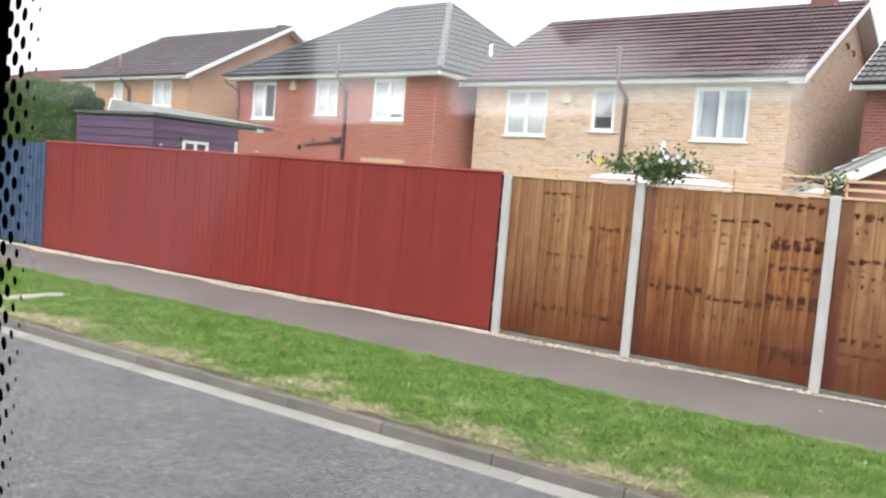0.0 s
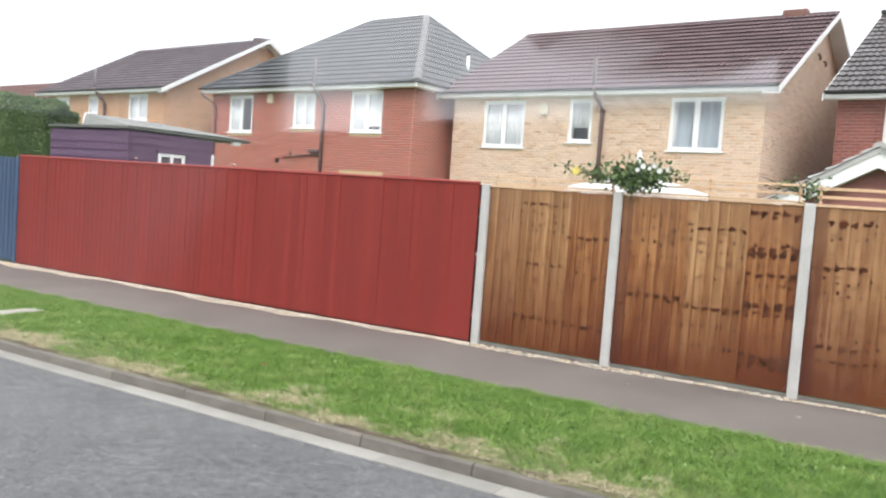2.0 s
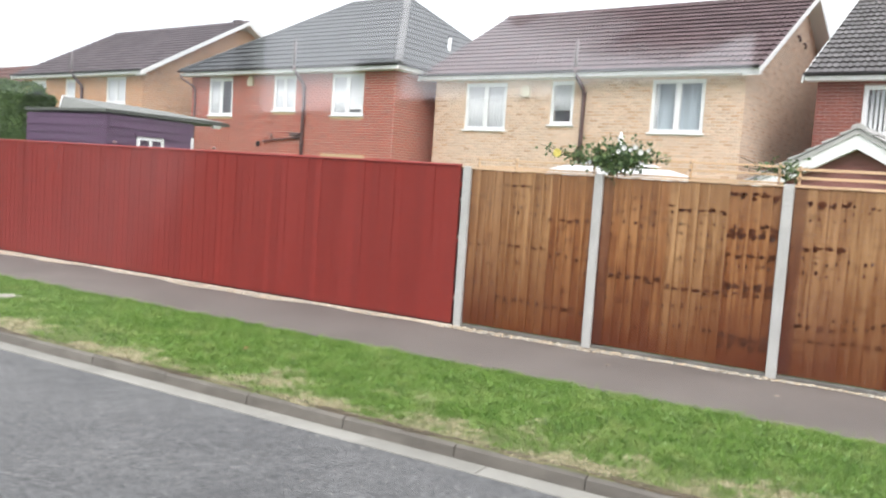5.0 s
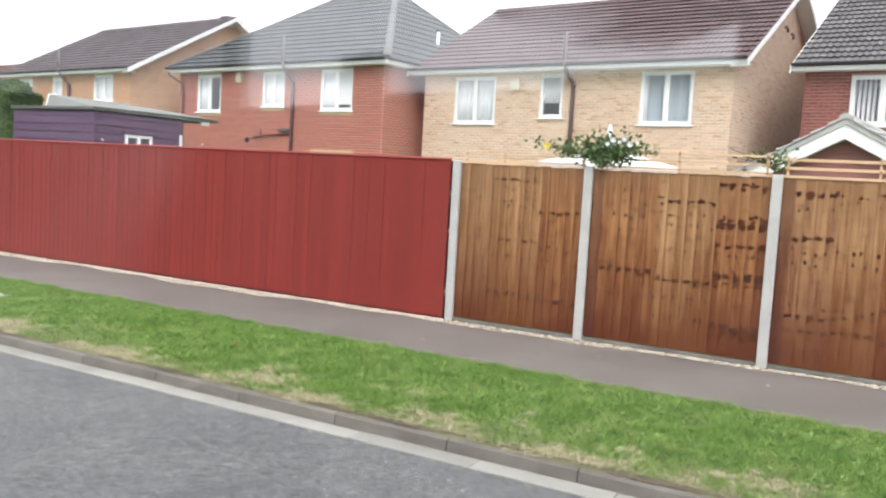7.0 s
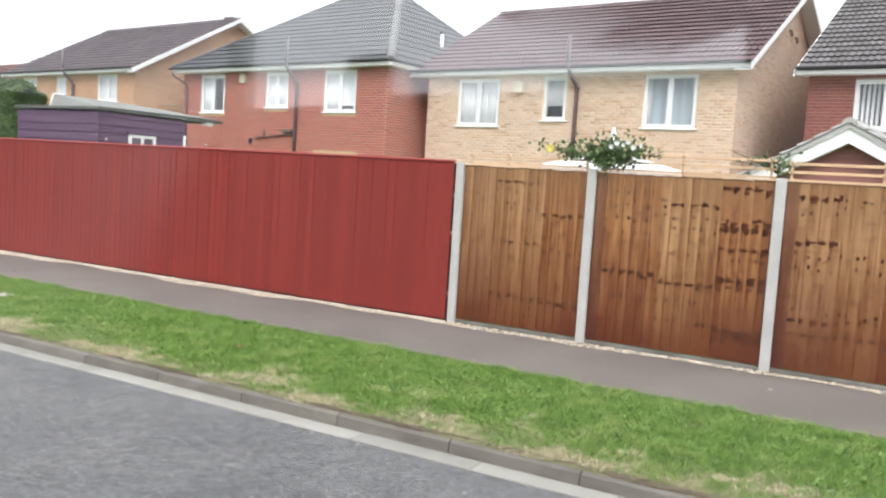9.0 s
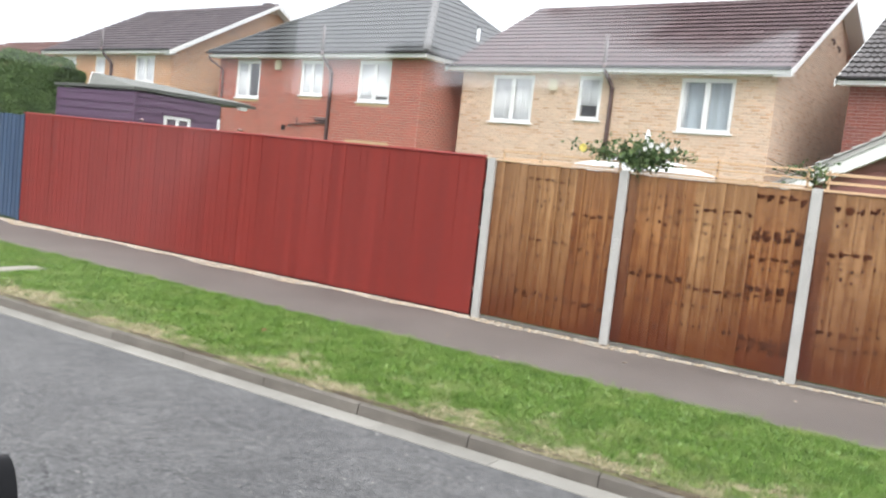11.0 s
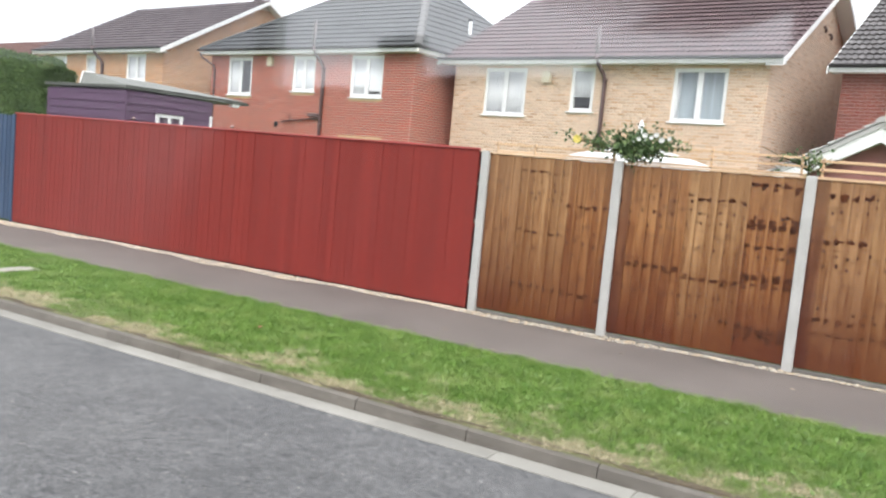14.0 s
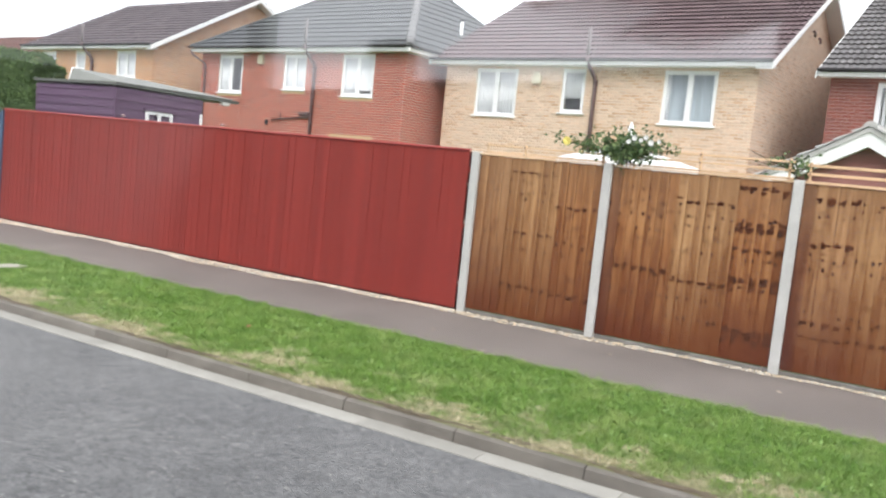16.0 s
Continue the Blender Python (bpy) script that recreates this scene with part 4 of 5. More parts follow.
def hipped_house():
    """The red brick house under a hipped grey roof."""
    x0, x1, depth, eave, over = -9.25, 0.1, 8.2, 4.89, 0.3
    ridge_z, ry, ra, rb = 7.82, 3.8, -5.3, -2.85
    h = thing("hipped_house", Matrix.Translation((-8.8, 11.35, 0)) @ pose(0, 0, 0, 0, 0, TURN), "red brick house with a grey hipped tile roof", "house", "houses behind the fence")
    holes = [(-8.29, -7.04, 3.48, 4.73), (-5.01, -3.98, 3.65, 4.75), (-2.41, -1.1, 3.52, 4.75)]
    shell(h, x0, x1, depth, eave, holes, RED_BRICK, PINK_MORTAR, (-6.2, 0.0, 2.3, 4.6))
    side = part("side_wall", block(x1 - 0.3, x1, 0.3, depth - 0.3, -0.15, eave), PINK_MORTAR, h)
    clad(side, brick_rows(0.0, depth, 0.0, eave - 0.01, []), Matrix.Translation((x1, 0, 0)) @ pose(0, 0, 0, 0, 0, 90), RED_BRICK, None, 0.003)
    part("side_wall", block(x0, x0 + 0.3, 0.3, depth - 0.3, -0.15, eave), PINK_MORTAR, h)
    for q, d in zip(holes, ("half", "net", "mixed")):
        window(h, *q, 2, d, "stone")
    roof = new("roof")
    roof.parent = h
    a, b, c, d = x0 - over, x1 + over, -over, depth + over
    e = eave + 0.03
    A, B, C, D, R, S = (a, c, e), (b, c, e), (b, d, e), (a, d, e), (ra, ry, ridge_z), (rb, ry, ridge_z)
    low = [(p[0], p[1], p[2] - 0.05) for p in (A, B, C, D, R, S)]
    sheet("roof_deck", low, [(0, 1, 5, 4), (1, 2, 5), (2, 3, 4, 5), (3, 0, 4), (0, 3, 2, 1)], BLACK, roof)
    hips = {"fl": (Vector(A), Vector(R)), "fr": (Vector(B), Vector(S)), "br": (Vector(C), Vector(S)), "bl": (Vector(D), Vector(R))}

    def cut(key, out):
        """An upright plane through a hip, with its outer side."""
        p, q = hips[key]
        n = (q - p).cross(Vector((0, 0, 1))).normalized()
        return p, n if n.dot(Vector(out)) > 0 else -n
    front_len, side_len = math.hypot(ry + over, ridge_z - e), math.hypot(b - rb, ridge_z - e)
    tiled_slope(roof, (a, c - 0.04, e), (1, 0, 0), (0, ry + over, ridge_z - e), b - a, front_len, SLATE_TILE, 0.012, (cut("fl", (-1, 0, 0)), cut("fr", (1, 0, 0))), own=300)
    tiled_slope(roof, (b + 0.04, c, e), (0, 1, 0), (rb - b, 0, ridge_z - e), d - c, side_len, SLATE_TILE, 0.012, (cut("fr", (0, -1, 0)), cut("br", (0, 1, 0))))
    tiled_slope(roof, (b, d + 0.04, e), (-1, 0, 0), (0, ry - d, ridge_z - e), b - a, math.hypot(d - ry, ridge_z - e), SLATE_TILE, 0.012, (cut("bl", (-1, 0, 0)), cut("br", (1, 0, 0))))
    tiled_slope(roof, (a - 0.04, d, e), (0, -1, 0), (ra - a, 0, ridge_z - e), d - c, math.hypot(ra - a, ridge_z - e), SLATE_TILE, 0.012, (cut("fl", (0, -1, 0)), cut("bl", (0, 1, 0))))
    for p, q in ((B, S), (C, S), (A, R), (D, R)):
        caps(roof, Vector(p) + Vector((0, 0, 0.05)), Vector(q) + Vector((0, 0, 0.05)), HIP_TILE if p is B else SLATE_TILE, "hip_tile", 0.13)
    caps(roof, (ra, ry, ridge_z + 0.04), (rb, ry, ridge_z + 0.04), SLATE_TILE)
    part("fascia", block(a, b, c - 0.012, c + 0.01, eave - 0.085, eave + 0.02, 0.002), FASCIA, h, "white fascia board")
    part("fascia", block(b - 0.01, b + 0.012, c, d, eave - 0.085, eave + 0.02, 0.002), FASCIA, h, "white fascia board")
    part("soffit", block(a + 0.01, b - 0.01, c + 0.01, 0.0, eave - 0.08, eave - 0.06), FASCIA, h)
    part("soffit", block(x1, b - 0.01, 0.0, d, eave - 0.08, eave - 0.06), FASCIA, h)
    gutter(h, a, b, eave + 0.088, c - 0.085)
    gutter(h, c, d, eave + 0.088, b + 0.085, "y")
    soil_pipe(h, -3.54, 0.0, 4.84, 5.75)
    part("waste_pipe", tube([(-5.35, -0.06, 2.66), (-4.7, -0.06, 2.74), (-3.6, -0.06, 2.82)], 0.025), BROWN_PIPE, h, "thin brown waste pipe")
    part("waste_pipe", tube([(-4.95, -0.06, 2.72), (-4.95, -0.06, 2.95)], 0.02), BROWN_PIPE, h)
    part("hopper", block(-4.05, -3.62, -0.16, -0.01, 2.86, 2.97, 0.02), BROWN_PIPE, h, "brown rainwater hopper")
    part("wall_vent", block(-5.7, -5.55, -0.06, 0.0, 2.5, 2.66, 0.02), BLACK, h)
    part("downpipe", tube([(x0 - 0.2, -0.37, 4.83), (x0 - 0.15, -0.3, 4.7), (x0 + 0.22, -0.07, 4.45), (x0 + 0.25, -0.05, 4.3), (x0 + 0.25, -0.05, 0.0)], 0.035), BROWN_PIPE, h, "brown downpipe at the corner")
    part("lintel", block(-2.75, -0.95, -0.012, 0.1, 2.2, 2.36, 0.004), STONE_SILL, h, "buff stone lintel")
    part("flue", tube([(-0.72, 3.5, 5.6), (-0.72, 3.5, 6.38)], 0.06), UPVC, h, "white flue pipe on the roof")
    part("flue_cap", tube([(-0.72, 3.5, 6.38), (-0.72, 3.5, 6.44)], 0.085), BLACK, h)
    alarm_box(h, -6.1, 4.6)


hipped_house()


def extension():
    """The single-storey gable in front of the end house."""
    org = Matrix.Translation((2.0, 12.0, 0)) @ pose(0, 0, 0, 0, 0, TURN)
    e = thing("garden_extension", org, "low extension with a brown boarded white-edged gable", "extension")
    cx, apex, half, eave, y0 = 2.04, 3.11, 1.98, 2.0, -4.0
    k = (apex - eave) / half
    wall = part("front_wall", prism([(cx - half + 0.3, -0.1), (cx + half - 0.3, -0.1), (cx + half - 0.3, eave + 0.05), (cx, apex - 0.15), (cx - half + 0.3, eave + 0.05)], y0 + 0.3, y0 + 0.5, "y"), BROWN_BOARD, e)

    for r in range(int((apex - 0.3) / 0.15)):
        z = r * 0.15
        s = max(0.0, (z + 0.15 - eave - 0.05) / k) + 0.32
        part("board", prism([(y0 + 0.3, z), (y0 + 0.265, z), (y0 + 0.292, z + 0.15), (y0 + 0.3, z + 0.15)], cx - half + s, cx + half - s, "x"), BROWN_BOARD, e)
    for s in (-1, 1):
        part("side_wall", block(min(cx + s * (half - 0.3), cx + s * (half - 0.5)), max(cx + s * (half - 0.3), cx + s * (half - 0.5)), y0 + 0.5, 0, -0.1, eave + 0.05), PINK_MORTAR, e)
        a, b = (cx, apex), (cx + s * half, eave)
        part("bargeboard", prism([a, b, (b[0], b[1] - 0.26), (a[0], a[1] - 0.31)], y0, y0 + 0.03, "y"), FASCIA, e, "broad white bargeboard")
        part("soffit", prism([(a[0], a[1] - 0.27), (b[0], b[1] - 0.22), (b[0], b[1] - 0.24), (a[0], a[1] - 0.29)], y0 + 0.03, y0 + 0.3, "y"), FASCIA, e)
        part("roof_deck", prism([(a[0], a[1] + 0.05), (b[0], b[1] + 0.05), (b[0], b[1] - 0.045), (a[0], a[1] - 0.045)], y0 - 0.03, 0, "y"), VERGE, e)
    roof = new("roof")
    roof.parent = e
    sl = math.hypot(half, apex - eave)
    tiled_slope(roof, (cx - half, 0, eave + 0.055), (0, -1, 0), (half, 0, apex - eave), -y0 + 0.06, sl, VERGE, 0.02)
    tiled_slope(roof, (cx + half, y0 - 0.06, eave + 0.055), (0, 1, 0), (-half, 0, apex - eave), -y0 + 0.06, sl, VERGE, 0.02)
    caps(roof, (cx, y0 - 0.06, apex + 0.06), (cx, 0, apex + 0.06), VERGE)


extension()


def far_house():
    h = thing("distant_house", pose(-47.0, 19.4, 0, 0, 0, TURN), "distant brick house with a reddish clay tile roof", "house")
    part("wall", block(-9, 9, 0, 9, -0.15, 4.9), ORANGE_BRICK, h)
    roof = new("roof")
    roof.parent = h
    sheet("roof_deck", [(-9.4, -0.4, 4.9), (9.4, -0.4, 4.9), (9.4, 9.4, 4.9), (-9.4, 9.4, 4.9), (-5, 4.5, 7.1), (4.6, 4.5, 7.1)], [(0, 1, 5, 4), (1, 2, 5), (2, 3, 4, 5), (3, 0, 4), (0, 3, 2, 1)], CLAY_TILE, roof)
    tiled_slope(roof, (-9.4, -0.44, 4.93), (1, 0, 0), (0, 4.9, 2.2), 18.8, 5.3, CLAY_TILE, 0.02, ((Vector((9.4, -0.4, 4.9)), Vector((4.9, 4.8, 0)).normalized()), (Vector((-9.4, -0.4, 4.9)), Vector((-4.9, 4.4, 0)).normalized())))
    caps(roof, (-5, 4.5, 7.15), (4.6, 4.5, 7.15), CLAY_TILE)
    caps(roof, (9.4, -0.4, 4.95), (4.6, 4.5, 7.15), CLAY_TILE, "hip_tile")
    part("fascia", block(-9.4, 9.4, -0.43, -0.4, 4.75, 4.92), FASCIA, h)


far_house()


def shed():
    """Purple boarded shed with a low felt roof."""
    s = thing("garden_shed", pose(-10.28, 1.2, 0), "purple shiplap garden shed with a grey felt roof", "shed")
    w, d, top = 2.3, 2.0, 2.52
    part("carcass", block(0.02, w - 0.02, 0.02, d, -0.05, top - 0.02), PURPLE_PAINT, s)
    board = 0.145
    for k in range(int(top / board) + 1):
        z = k * board - 0.02
        h = min(board + 0.004, top - z)
        part("front_board", prism([(0.0, z), (-0.024, z), (-0.008, z + h), (0.0, z + h)], 0.0, w, "x"), PURPLE_PAINT, s)
        part("side_board", prism([(w, z), (w + 0.024, z), (w + 0.008, z + h), (w, z + h)], 0.0, d, "y"), PURPLE_PAINT, s)
    part("corner_trim", block(w - 0.03, w + 0.03, -0.03, 0.03, 0, top), PURPLE_PAINT, s)
    part("corner_trim", block(w - 0.03, w + 0.035, d - 0.05, d + 0.01, 0, top - 0.28), UPVC, s, "white trim at the rear corner")
    part("fascia", block(-0.01, w + 0.06, -0.07, -0.04, top + 0.03, top + 0.08), FELT_EDGE, s, "dark felt edge over the front")
    part("fascia", block(w + 0.03, w + 0.06, -0.04, d + 0.95, top + 0.035, top + 0.085), FELT_EDGE, s, "dark felt edge along the side")
    part("roof_board", block(0.0, w + 0.03, -0.04, d + 0.93, top + 0.03, top + 0.075), FELT, s)
    z0, z1 = top + 0.085, top + 0.385
    v = [(0.0, 0.62, z0), (w + 0.07, -0.06, z0), (w + 0.07, d + 0.97, z0 + 0.02), (-0.05, d + 0.97, z0 + 0.02), (0.0, 0.76, z1), (0.0, d + 0.5, z1)]
    sheet("felt_roof", v, [(0, 1, 4), (1, 2, 5, 4), (2, 3, 5), (3, 0, 4, 5), (0, 3, 2, 1)], FELT, s, "grey mineral felt roof")
    part("ridge_trim", tube([(0.03, 0.64, z0 + 0.06), (0.0, 0.72, z1), (0.05, 0.95, z1 + 0.01)], 0.016, 8), FASCIA, s, "pale rolled felt edge")
    part("lamp", prism([(w - 0.02, top - 0.035), (w + 0.06, top - 0.035), (w + 0.08, top + 0.025), (w - 0.04, top + 0.025)], d + 0.5, d + 0.68, "y"), UPVC, s, "white flood lamp under the roof edge")
    part("lamp_arm", block(w, w + 0.03, d + 0.56, d + 0.62, top + 0.02, top + 0.04), BLACK, s)
    g = new("window")
    g.parent, g.location = s, (w + 0.012, 0.64, 1.62)
    W, H = 0.62, 0.55
    bm = bmesh.new()
    for a, b, c, e in ((0, W, 0, 0.06), (0, W, H - 0.06, H), (0, 0.06, 0.06, H - 0.06), (W - 0.06, W, 0.06, H - 0.06), (W / 2 - 0.03, W / 2 + 0.03, 0.06, H - 0.06)):
        box(bm, 0.0, 0.035, a, b, c, e)
    part("frame", bm, UPVC, g, "white shed window frame")
    p = part("pane", block(0.012, 0.018, 0.06, W - 0.06, 0.06, H - 0.06), GLASS, g)
    p.visible_shadow = False
    part("hood", block(0.0, 0.05, -0.05, W + 0.05, H, H + 0.05), PURPLE_PAINT, g)


shed()


# ---- plants ----
def hedge():
    rng = np.random.default_rng(5)
    h = thing("hedge", pose(-14.8, 4.5, 0), "clipped dense dark green hedge", "hedge")
    x0, x1, y0, y1, top = -7.5, 0.85, -1.1, -0.2, 3.46
    n = 75000
    side = rng.uniform(0, 1, n)
    p = np.stack([rng.uniform(x0, x1, n), rng.uniform(y0, y1, n), rng.uniform(0.9, top, n)], 1)
    p[side < 0.55, 1] = y0
    m = (side >= 0.55) & (side < 0.75)
    p[m, 2] = top
    m = side >= 0.75
    p[m, 0] = x1
    bulge = 0.1 * np.sin(p[:, 0] * 2.1 + p[:, 2] * 1.3) + 0.06 * np.sin(p[:, 0] * 5.3 + p[:, 1] * 4.1 + p[:, 2] * 3.7)
    centre = np.array([(x0 + x1) / 2, -0.65, 1.5])
    out = p - centre
    # round the top edge
    r = np.clip((p[:, 2] - (top - 0.45)) / 0.45, 0, 1)
    mid = p[:, 1] + 0.65
    p[:, 1] += -np.sign(mid) * 0.15 * r ** 2
    p[:, 2] -= 0.14 * np.clip(np.abs(mid) / 0.45, 0, 1) ** 2 * (p[:, 2] > top - 0.2)
    xe = np.clip((p[:, 0] - (x1 - 0.5)) / 0.5, 0, 1)
    p[:, 2] -= 0.22 * xe ** 2 * r
    d = out / np.linalg.norm(out, axis=1, keepdims=True)
    p += d * (bulge + rng.normal(0, 0.035, n))[:, None]
    v, f = leaves(p, d * 0.5 + rng.normal(size=(n, 3)) * 0.7 + np.array([0, 0, 0.3]), 0.06, rng)
    tagged(many("foliage", v, f, HEDGE_LEAF, h, "small dark green leaves"), "", "", "", "stuff")
    part("core", block(x0 + 0.15, x1 - 0.2, y0 + 0.2, y1 - 0.2, 0.0, top - 0.25, 0.15), HEDGE_LEAF, h, "dark inner growth")
    for k in range(8):
        part("stem", tube([(x0 + 0.4 + k * 1.1, -0.65, -0.05), (x0 + 0.45 + k * 1.1, -0.6, 1.2)], 0.04), BARK, h)


hedge()


def shrub(x0, x1, y, z0, z1, count, seed, flowers, label, dense=0.62):
    """A climbing rose leaning over the fence: stems, leaves, blooms. dense: where along its spread the growth is thickest."""
    rng = np.random.default_rng(seed)
    s = thing("climbing_rose", pose((x0 + x1) / 2, y, 0), label, "rose")
    w = (x1 - x0) / 2
    heart = w * (2 * dense - 1)
    tips = []
    for k in range(11):
        tx = w * (-1 + 2 * k / 10)
        near = 1 - abs(tx - heart) / (2 * w)
        tz = z0 + (z1 - z0) * (0.35 + 0.75 * rng.uniform(0.4, 1.0) * near) + (0.1 if k == 0 else 0)
        pts = [(0.015 * (k - 5), 0, -0.05), (0.3 * heart, 0.03, 1.0), (0.7 * heart, -0.08, z0 + 0.02), (heart + 0.25 * (tx - heart), -0.28, z0 + 0.08), (tx, rng.uniform(-0.4, -0.22), tz)]
        part("stem", tube(pts, [0.014, 0.011, 0.008, 0.006, 0.003], 6), BARK, s)
        tips.append((pts[3], pts[4], near))
    c = []
    while len(c) < count:
        a, b, near = tips[rng.integers(11)]
        t = rng.uniform(-0.1, 1.03)
        if rng.uniform() > near ** 2.2 * (1.15 - 0.6 * max(t, 0)) + 0.1:
            continue
        c.append(np.array(a) * (1 - t) + np.array(b) * t + rng.normal(0, 1, 3) * (0.06, 0.07, 0.05 * near + 0.012))
    c = np.array(c)
    v, f = leaves(c, rng.normal(size=(count, 3)) + np.array([0, -0.3, 0.1]), 0.054, rng, 0.6)
    tagged(many("foliage", v, f, ROSE_LEAF, s, "glossy dark and fresh green leaves"), "", "", "", "stuff")
    for fx, fz, r, petal, words in flowers:
        bm = bmesh.new()
        for ring, (n, rad, lift) in enumerate(((7, r, 0.0), (6, r * 0.7, 0.012), (4, r * 0.4, 0.02))):
            for k in range(n):
                a = k / n * math.tau + ring
                ca, sa = math.cos(a), math.sin(a)
                q = [(0, -lift, 0), (ca * rad - sa * rad * 0.45, -lift - 0.018, sa * rad + ca * rad * 0.45), (ca * rad * 1.15, -lift - 0.026, sa * rad * 1.15), (ca * rad + sa * rad * 0.45, -lift - 0.018, sa * rad - ca * rad * 0.45)]
                bm.faces.new([bm.verts.new(p) for p in q])
        ob = part("bloom", bm, petal, s, words)
        ob.location = (fx - (x0 + x1) / 2, -0.45, fz)


shrub(0.95, 2.42, 0.32, 1.94, 2.22, 1500, 21, [(1.24, 2.11, 0.042, PETAL, "pale yellow rose bloom")] + [(fx, fz, fr, CANVAS, "white rose bloom") for fx, fz, fr in ((1.93, 2.15, 0.022), (1.99, 2.19, 0.027), (2.06, 2.17, 0.02), (2.11, 2.2, 0.024), (2.17, 2.15, 0.028), (2.25, 2.17, 0.02))], "climbing rose with yellow bloom leaning over the fence")
shrub(3.12, 3.82, 0.45, 1.94, 2.17, 120, 22, [], "small green climber beside the fence post")


def tall_bloom(x, z):
    """A single pale pink bloom on its stem, showing just over the capping rail."""
    b = thing("garden_flower", pose(x, 0.5, 0), "pale pink bloom just over the red fence", "flower", "pale blooms")
    part("stem", tube([(0, 0, -0.03), (0.03, 0.01, 1.0), (0, 0, z - 0.02)], [0.008, 0.006, 0.004], 6), BARK, b)
    bm = bmesh.new()
    for ring, (n, rad, lift) in enumerate(((7, 0.04, 0.0), (6, 0.028, 0.015), (4, 0.016, 0.026))):
        for k in range(n):
            a = k / n * math.tau + ring
            ca, sa = math.cos(a), math.sin(a)
            bm.faces.new([bm.verts.new(p) for p in ((0, 0, lift), (ca * rad - sa * rad * 0.5, sa * rad + ca * rad * 0.5, lift + 0.014), (ca * rad * 1.2, sa * rad * 1.2, lift + 0.022), (ca * rad + sa * rad * 0.5, sa * rad - ca * rad * 0.5, lift + 0.014))])
    part("bloom", bm, PINK_PETAL, b).location = (0, 0, z - 0.02)


for fx, fz in ((-4.61, 1.985), (-6.87, 2.0)):
    tall_bloom(fx, fz)


def parasol():
    p = thing("garden_parasol", pose(0.88, 3.0, 0), "white canvas garden parasol with a pointed top", "parasol")
    part("pole", tube([(0, 0, 0), (0, 0, 2.4)], 0.022), UPVC, p)
    part("base", tube([(0, 0, -0.03), (0, 0, 0.05), (0, 0, 0.08)], [0.25, 0.25, 0.05], 20), KERB, p)
    bm = bmesh.new()
    n = 32
    mid = bm.verts.new((0, 0, 2.27))
    rows = []
    for r, z in ((0.26, 2.21), (0.64, 2.12), (1.04, 2.01), (1.07, 1.89)):
        rows.append([bm.verts.new((r * math.cos(k / n * math.tau) * (1 - 0.035 * (k % 4 != 0)), r * math.sin(k / n * math.tau) * (1 - 0.035 * (k % 4 != 0)), z - 0.02 * (k % 4 == 2))) for k in range(n)])
    for k in range(n):
        bm.faces.new((mid, rows[0][k], rows[0][(k + 1) % n]))
        for a, b in zip(rows, rows[1:]):
            bm.faces.new((a[k], b[k], b[(k + 1) % n], a[(k + 1) % n]))
    ob = part("canopy", bm, CANVAS, p)
    ob.modifiers.new("cloth", "SOLIDIFY").thickness = 0.004
    part("top_vent", tube([(0, 0, 2.24), (0, 0, 2.38), (0, 0, 2.45)], [0.14, 0.06, 0.03], 12), CANVAS, p)
    part("finial", tube([(0, 0, 2.45), (0, 0, 2.5), (0, 0, 2.54), (0, 0, 2.6)], [0.03, 0.045, 0.03, 0.012], 12), UPVC, p)
    for k in range(8):
        a = k / 8 * math.tau
        part("rib", tube([(0, 0, 2.24), (1.0 * math.cos(a), 1.0 * math.sin(a), 1.985)], 0.008, 6), UPVC, p)


parasol()


# ---- verge: slab, pebbles, grass ----
tagged(part("slab", block(-4.68, -4.43, -3.45, -2.63, -0.08, 0.012, 0.01), SLAB), "pale concrete slab sunk in the grass verge", "slab")


def pebbles():
    rng = np.random.default_rng(9)
    n = 12000
    x = np.where(rng.uniform(0, 1, n) < 0.82, rng.uniform(-16, 0, n), rng.uniform(0, 6.5, n))
    edge = 0.24 + 0.08 * np.sin(x * 1.3) + 0.06 * np.sin(x * 4.1)
    edge = np.where(x > 0, edge * 0.62, edge)
    y = np.where(x > 0, -0.045, -0.02) - edge * rng.uniform(0, 1, n) ** 1.1
    s = rng.uniform(0.006, 0.017, n)
    ico = np.array([(1, 0, 0), (-1, 0, 0), (0, 1, 0), (0, -1, 0), (0, 0, 1), (0, 0, -1), (0.66, 0.66, 0.4), (-0.66, 0.66, 0.4), (-0.66, -0.66, 0.4), (0.66, -0.66, 0.4)])
    fc = np.array([(4, 0, 6), (4, 6, 2), (4, 2, 7), (4, 7, 1), (4, 1, 8), (4, 8, 3), (4, 3, 9), (4, 9, 0), (0, 5, 6), (6, 5, 2), (2, 5, 7), (7, 5, 1), (1, 5, 8), (8, 5, 3), (3, 5, 9), (9, 5, 0)])
    a = rng.uniform(0, math.tau, n)
    st = rng.uniform(0.7, 1.3, (n, 3)) * s[:, None] * np.array([1.2, 0.9, 0.65])
    v = ico[None] * st[:, None]
    v = v + rng.normal(0, 0.0012, v.shape)
    c, sn = np.cos(a)[:, None], np.sin(a)[:, None]
    v = np.stack([v[..., 0] * c - v[..., 1] * sn, v[..., 0] * sn + v[..., 1] * c, v[..., 2]], -1)
    v += np.stack([x, y, s * 0.45], 1)[:, None]
    faces = (np.arange(n)[:, None, None] * 10 + fc).reshape(-1, 3)
    many("gravel_strip", v.reshape(-1, 3), faces, PEBBLE, None, "strip of pale loose pebbles along the fence foot", "gravel", "stuff")


pebbles()


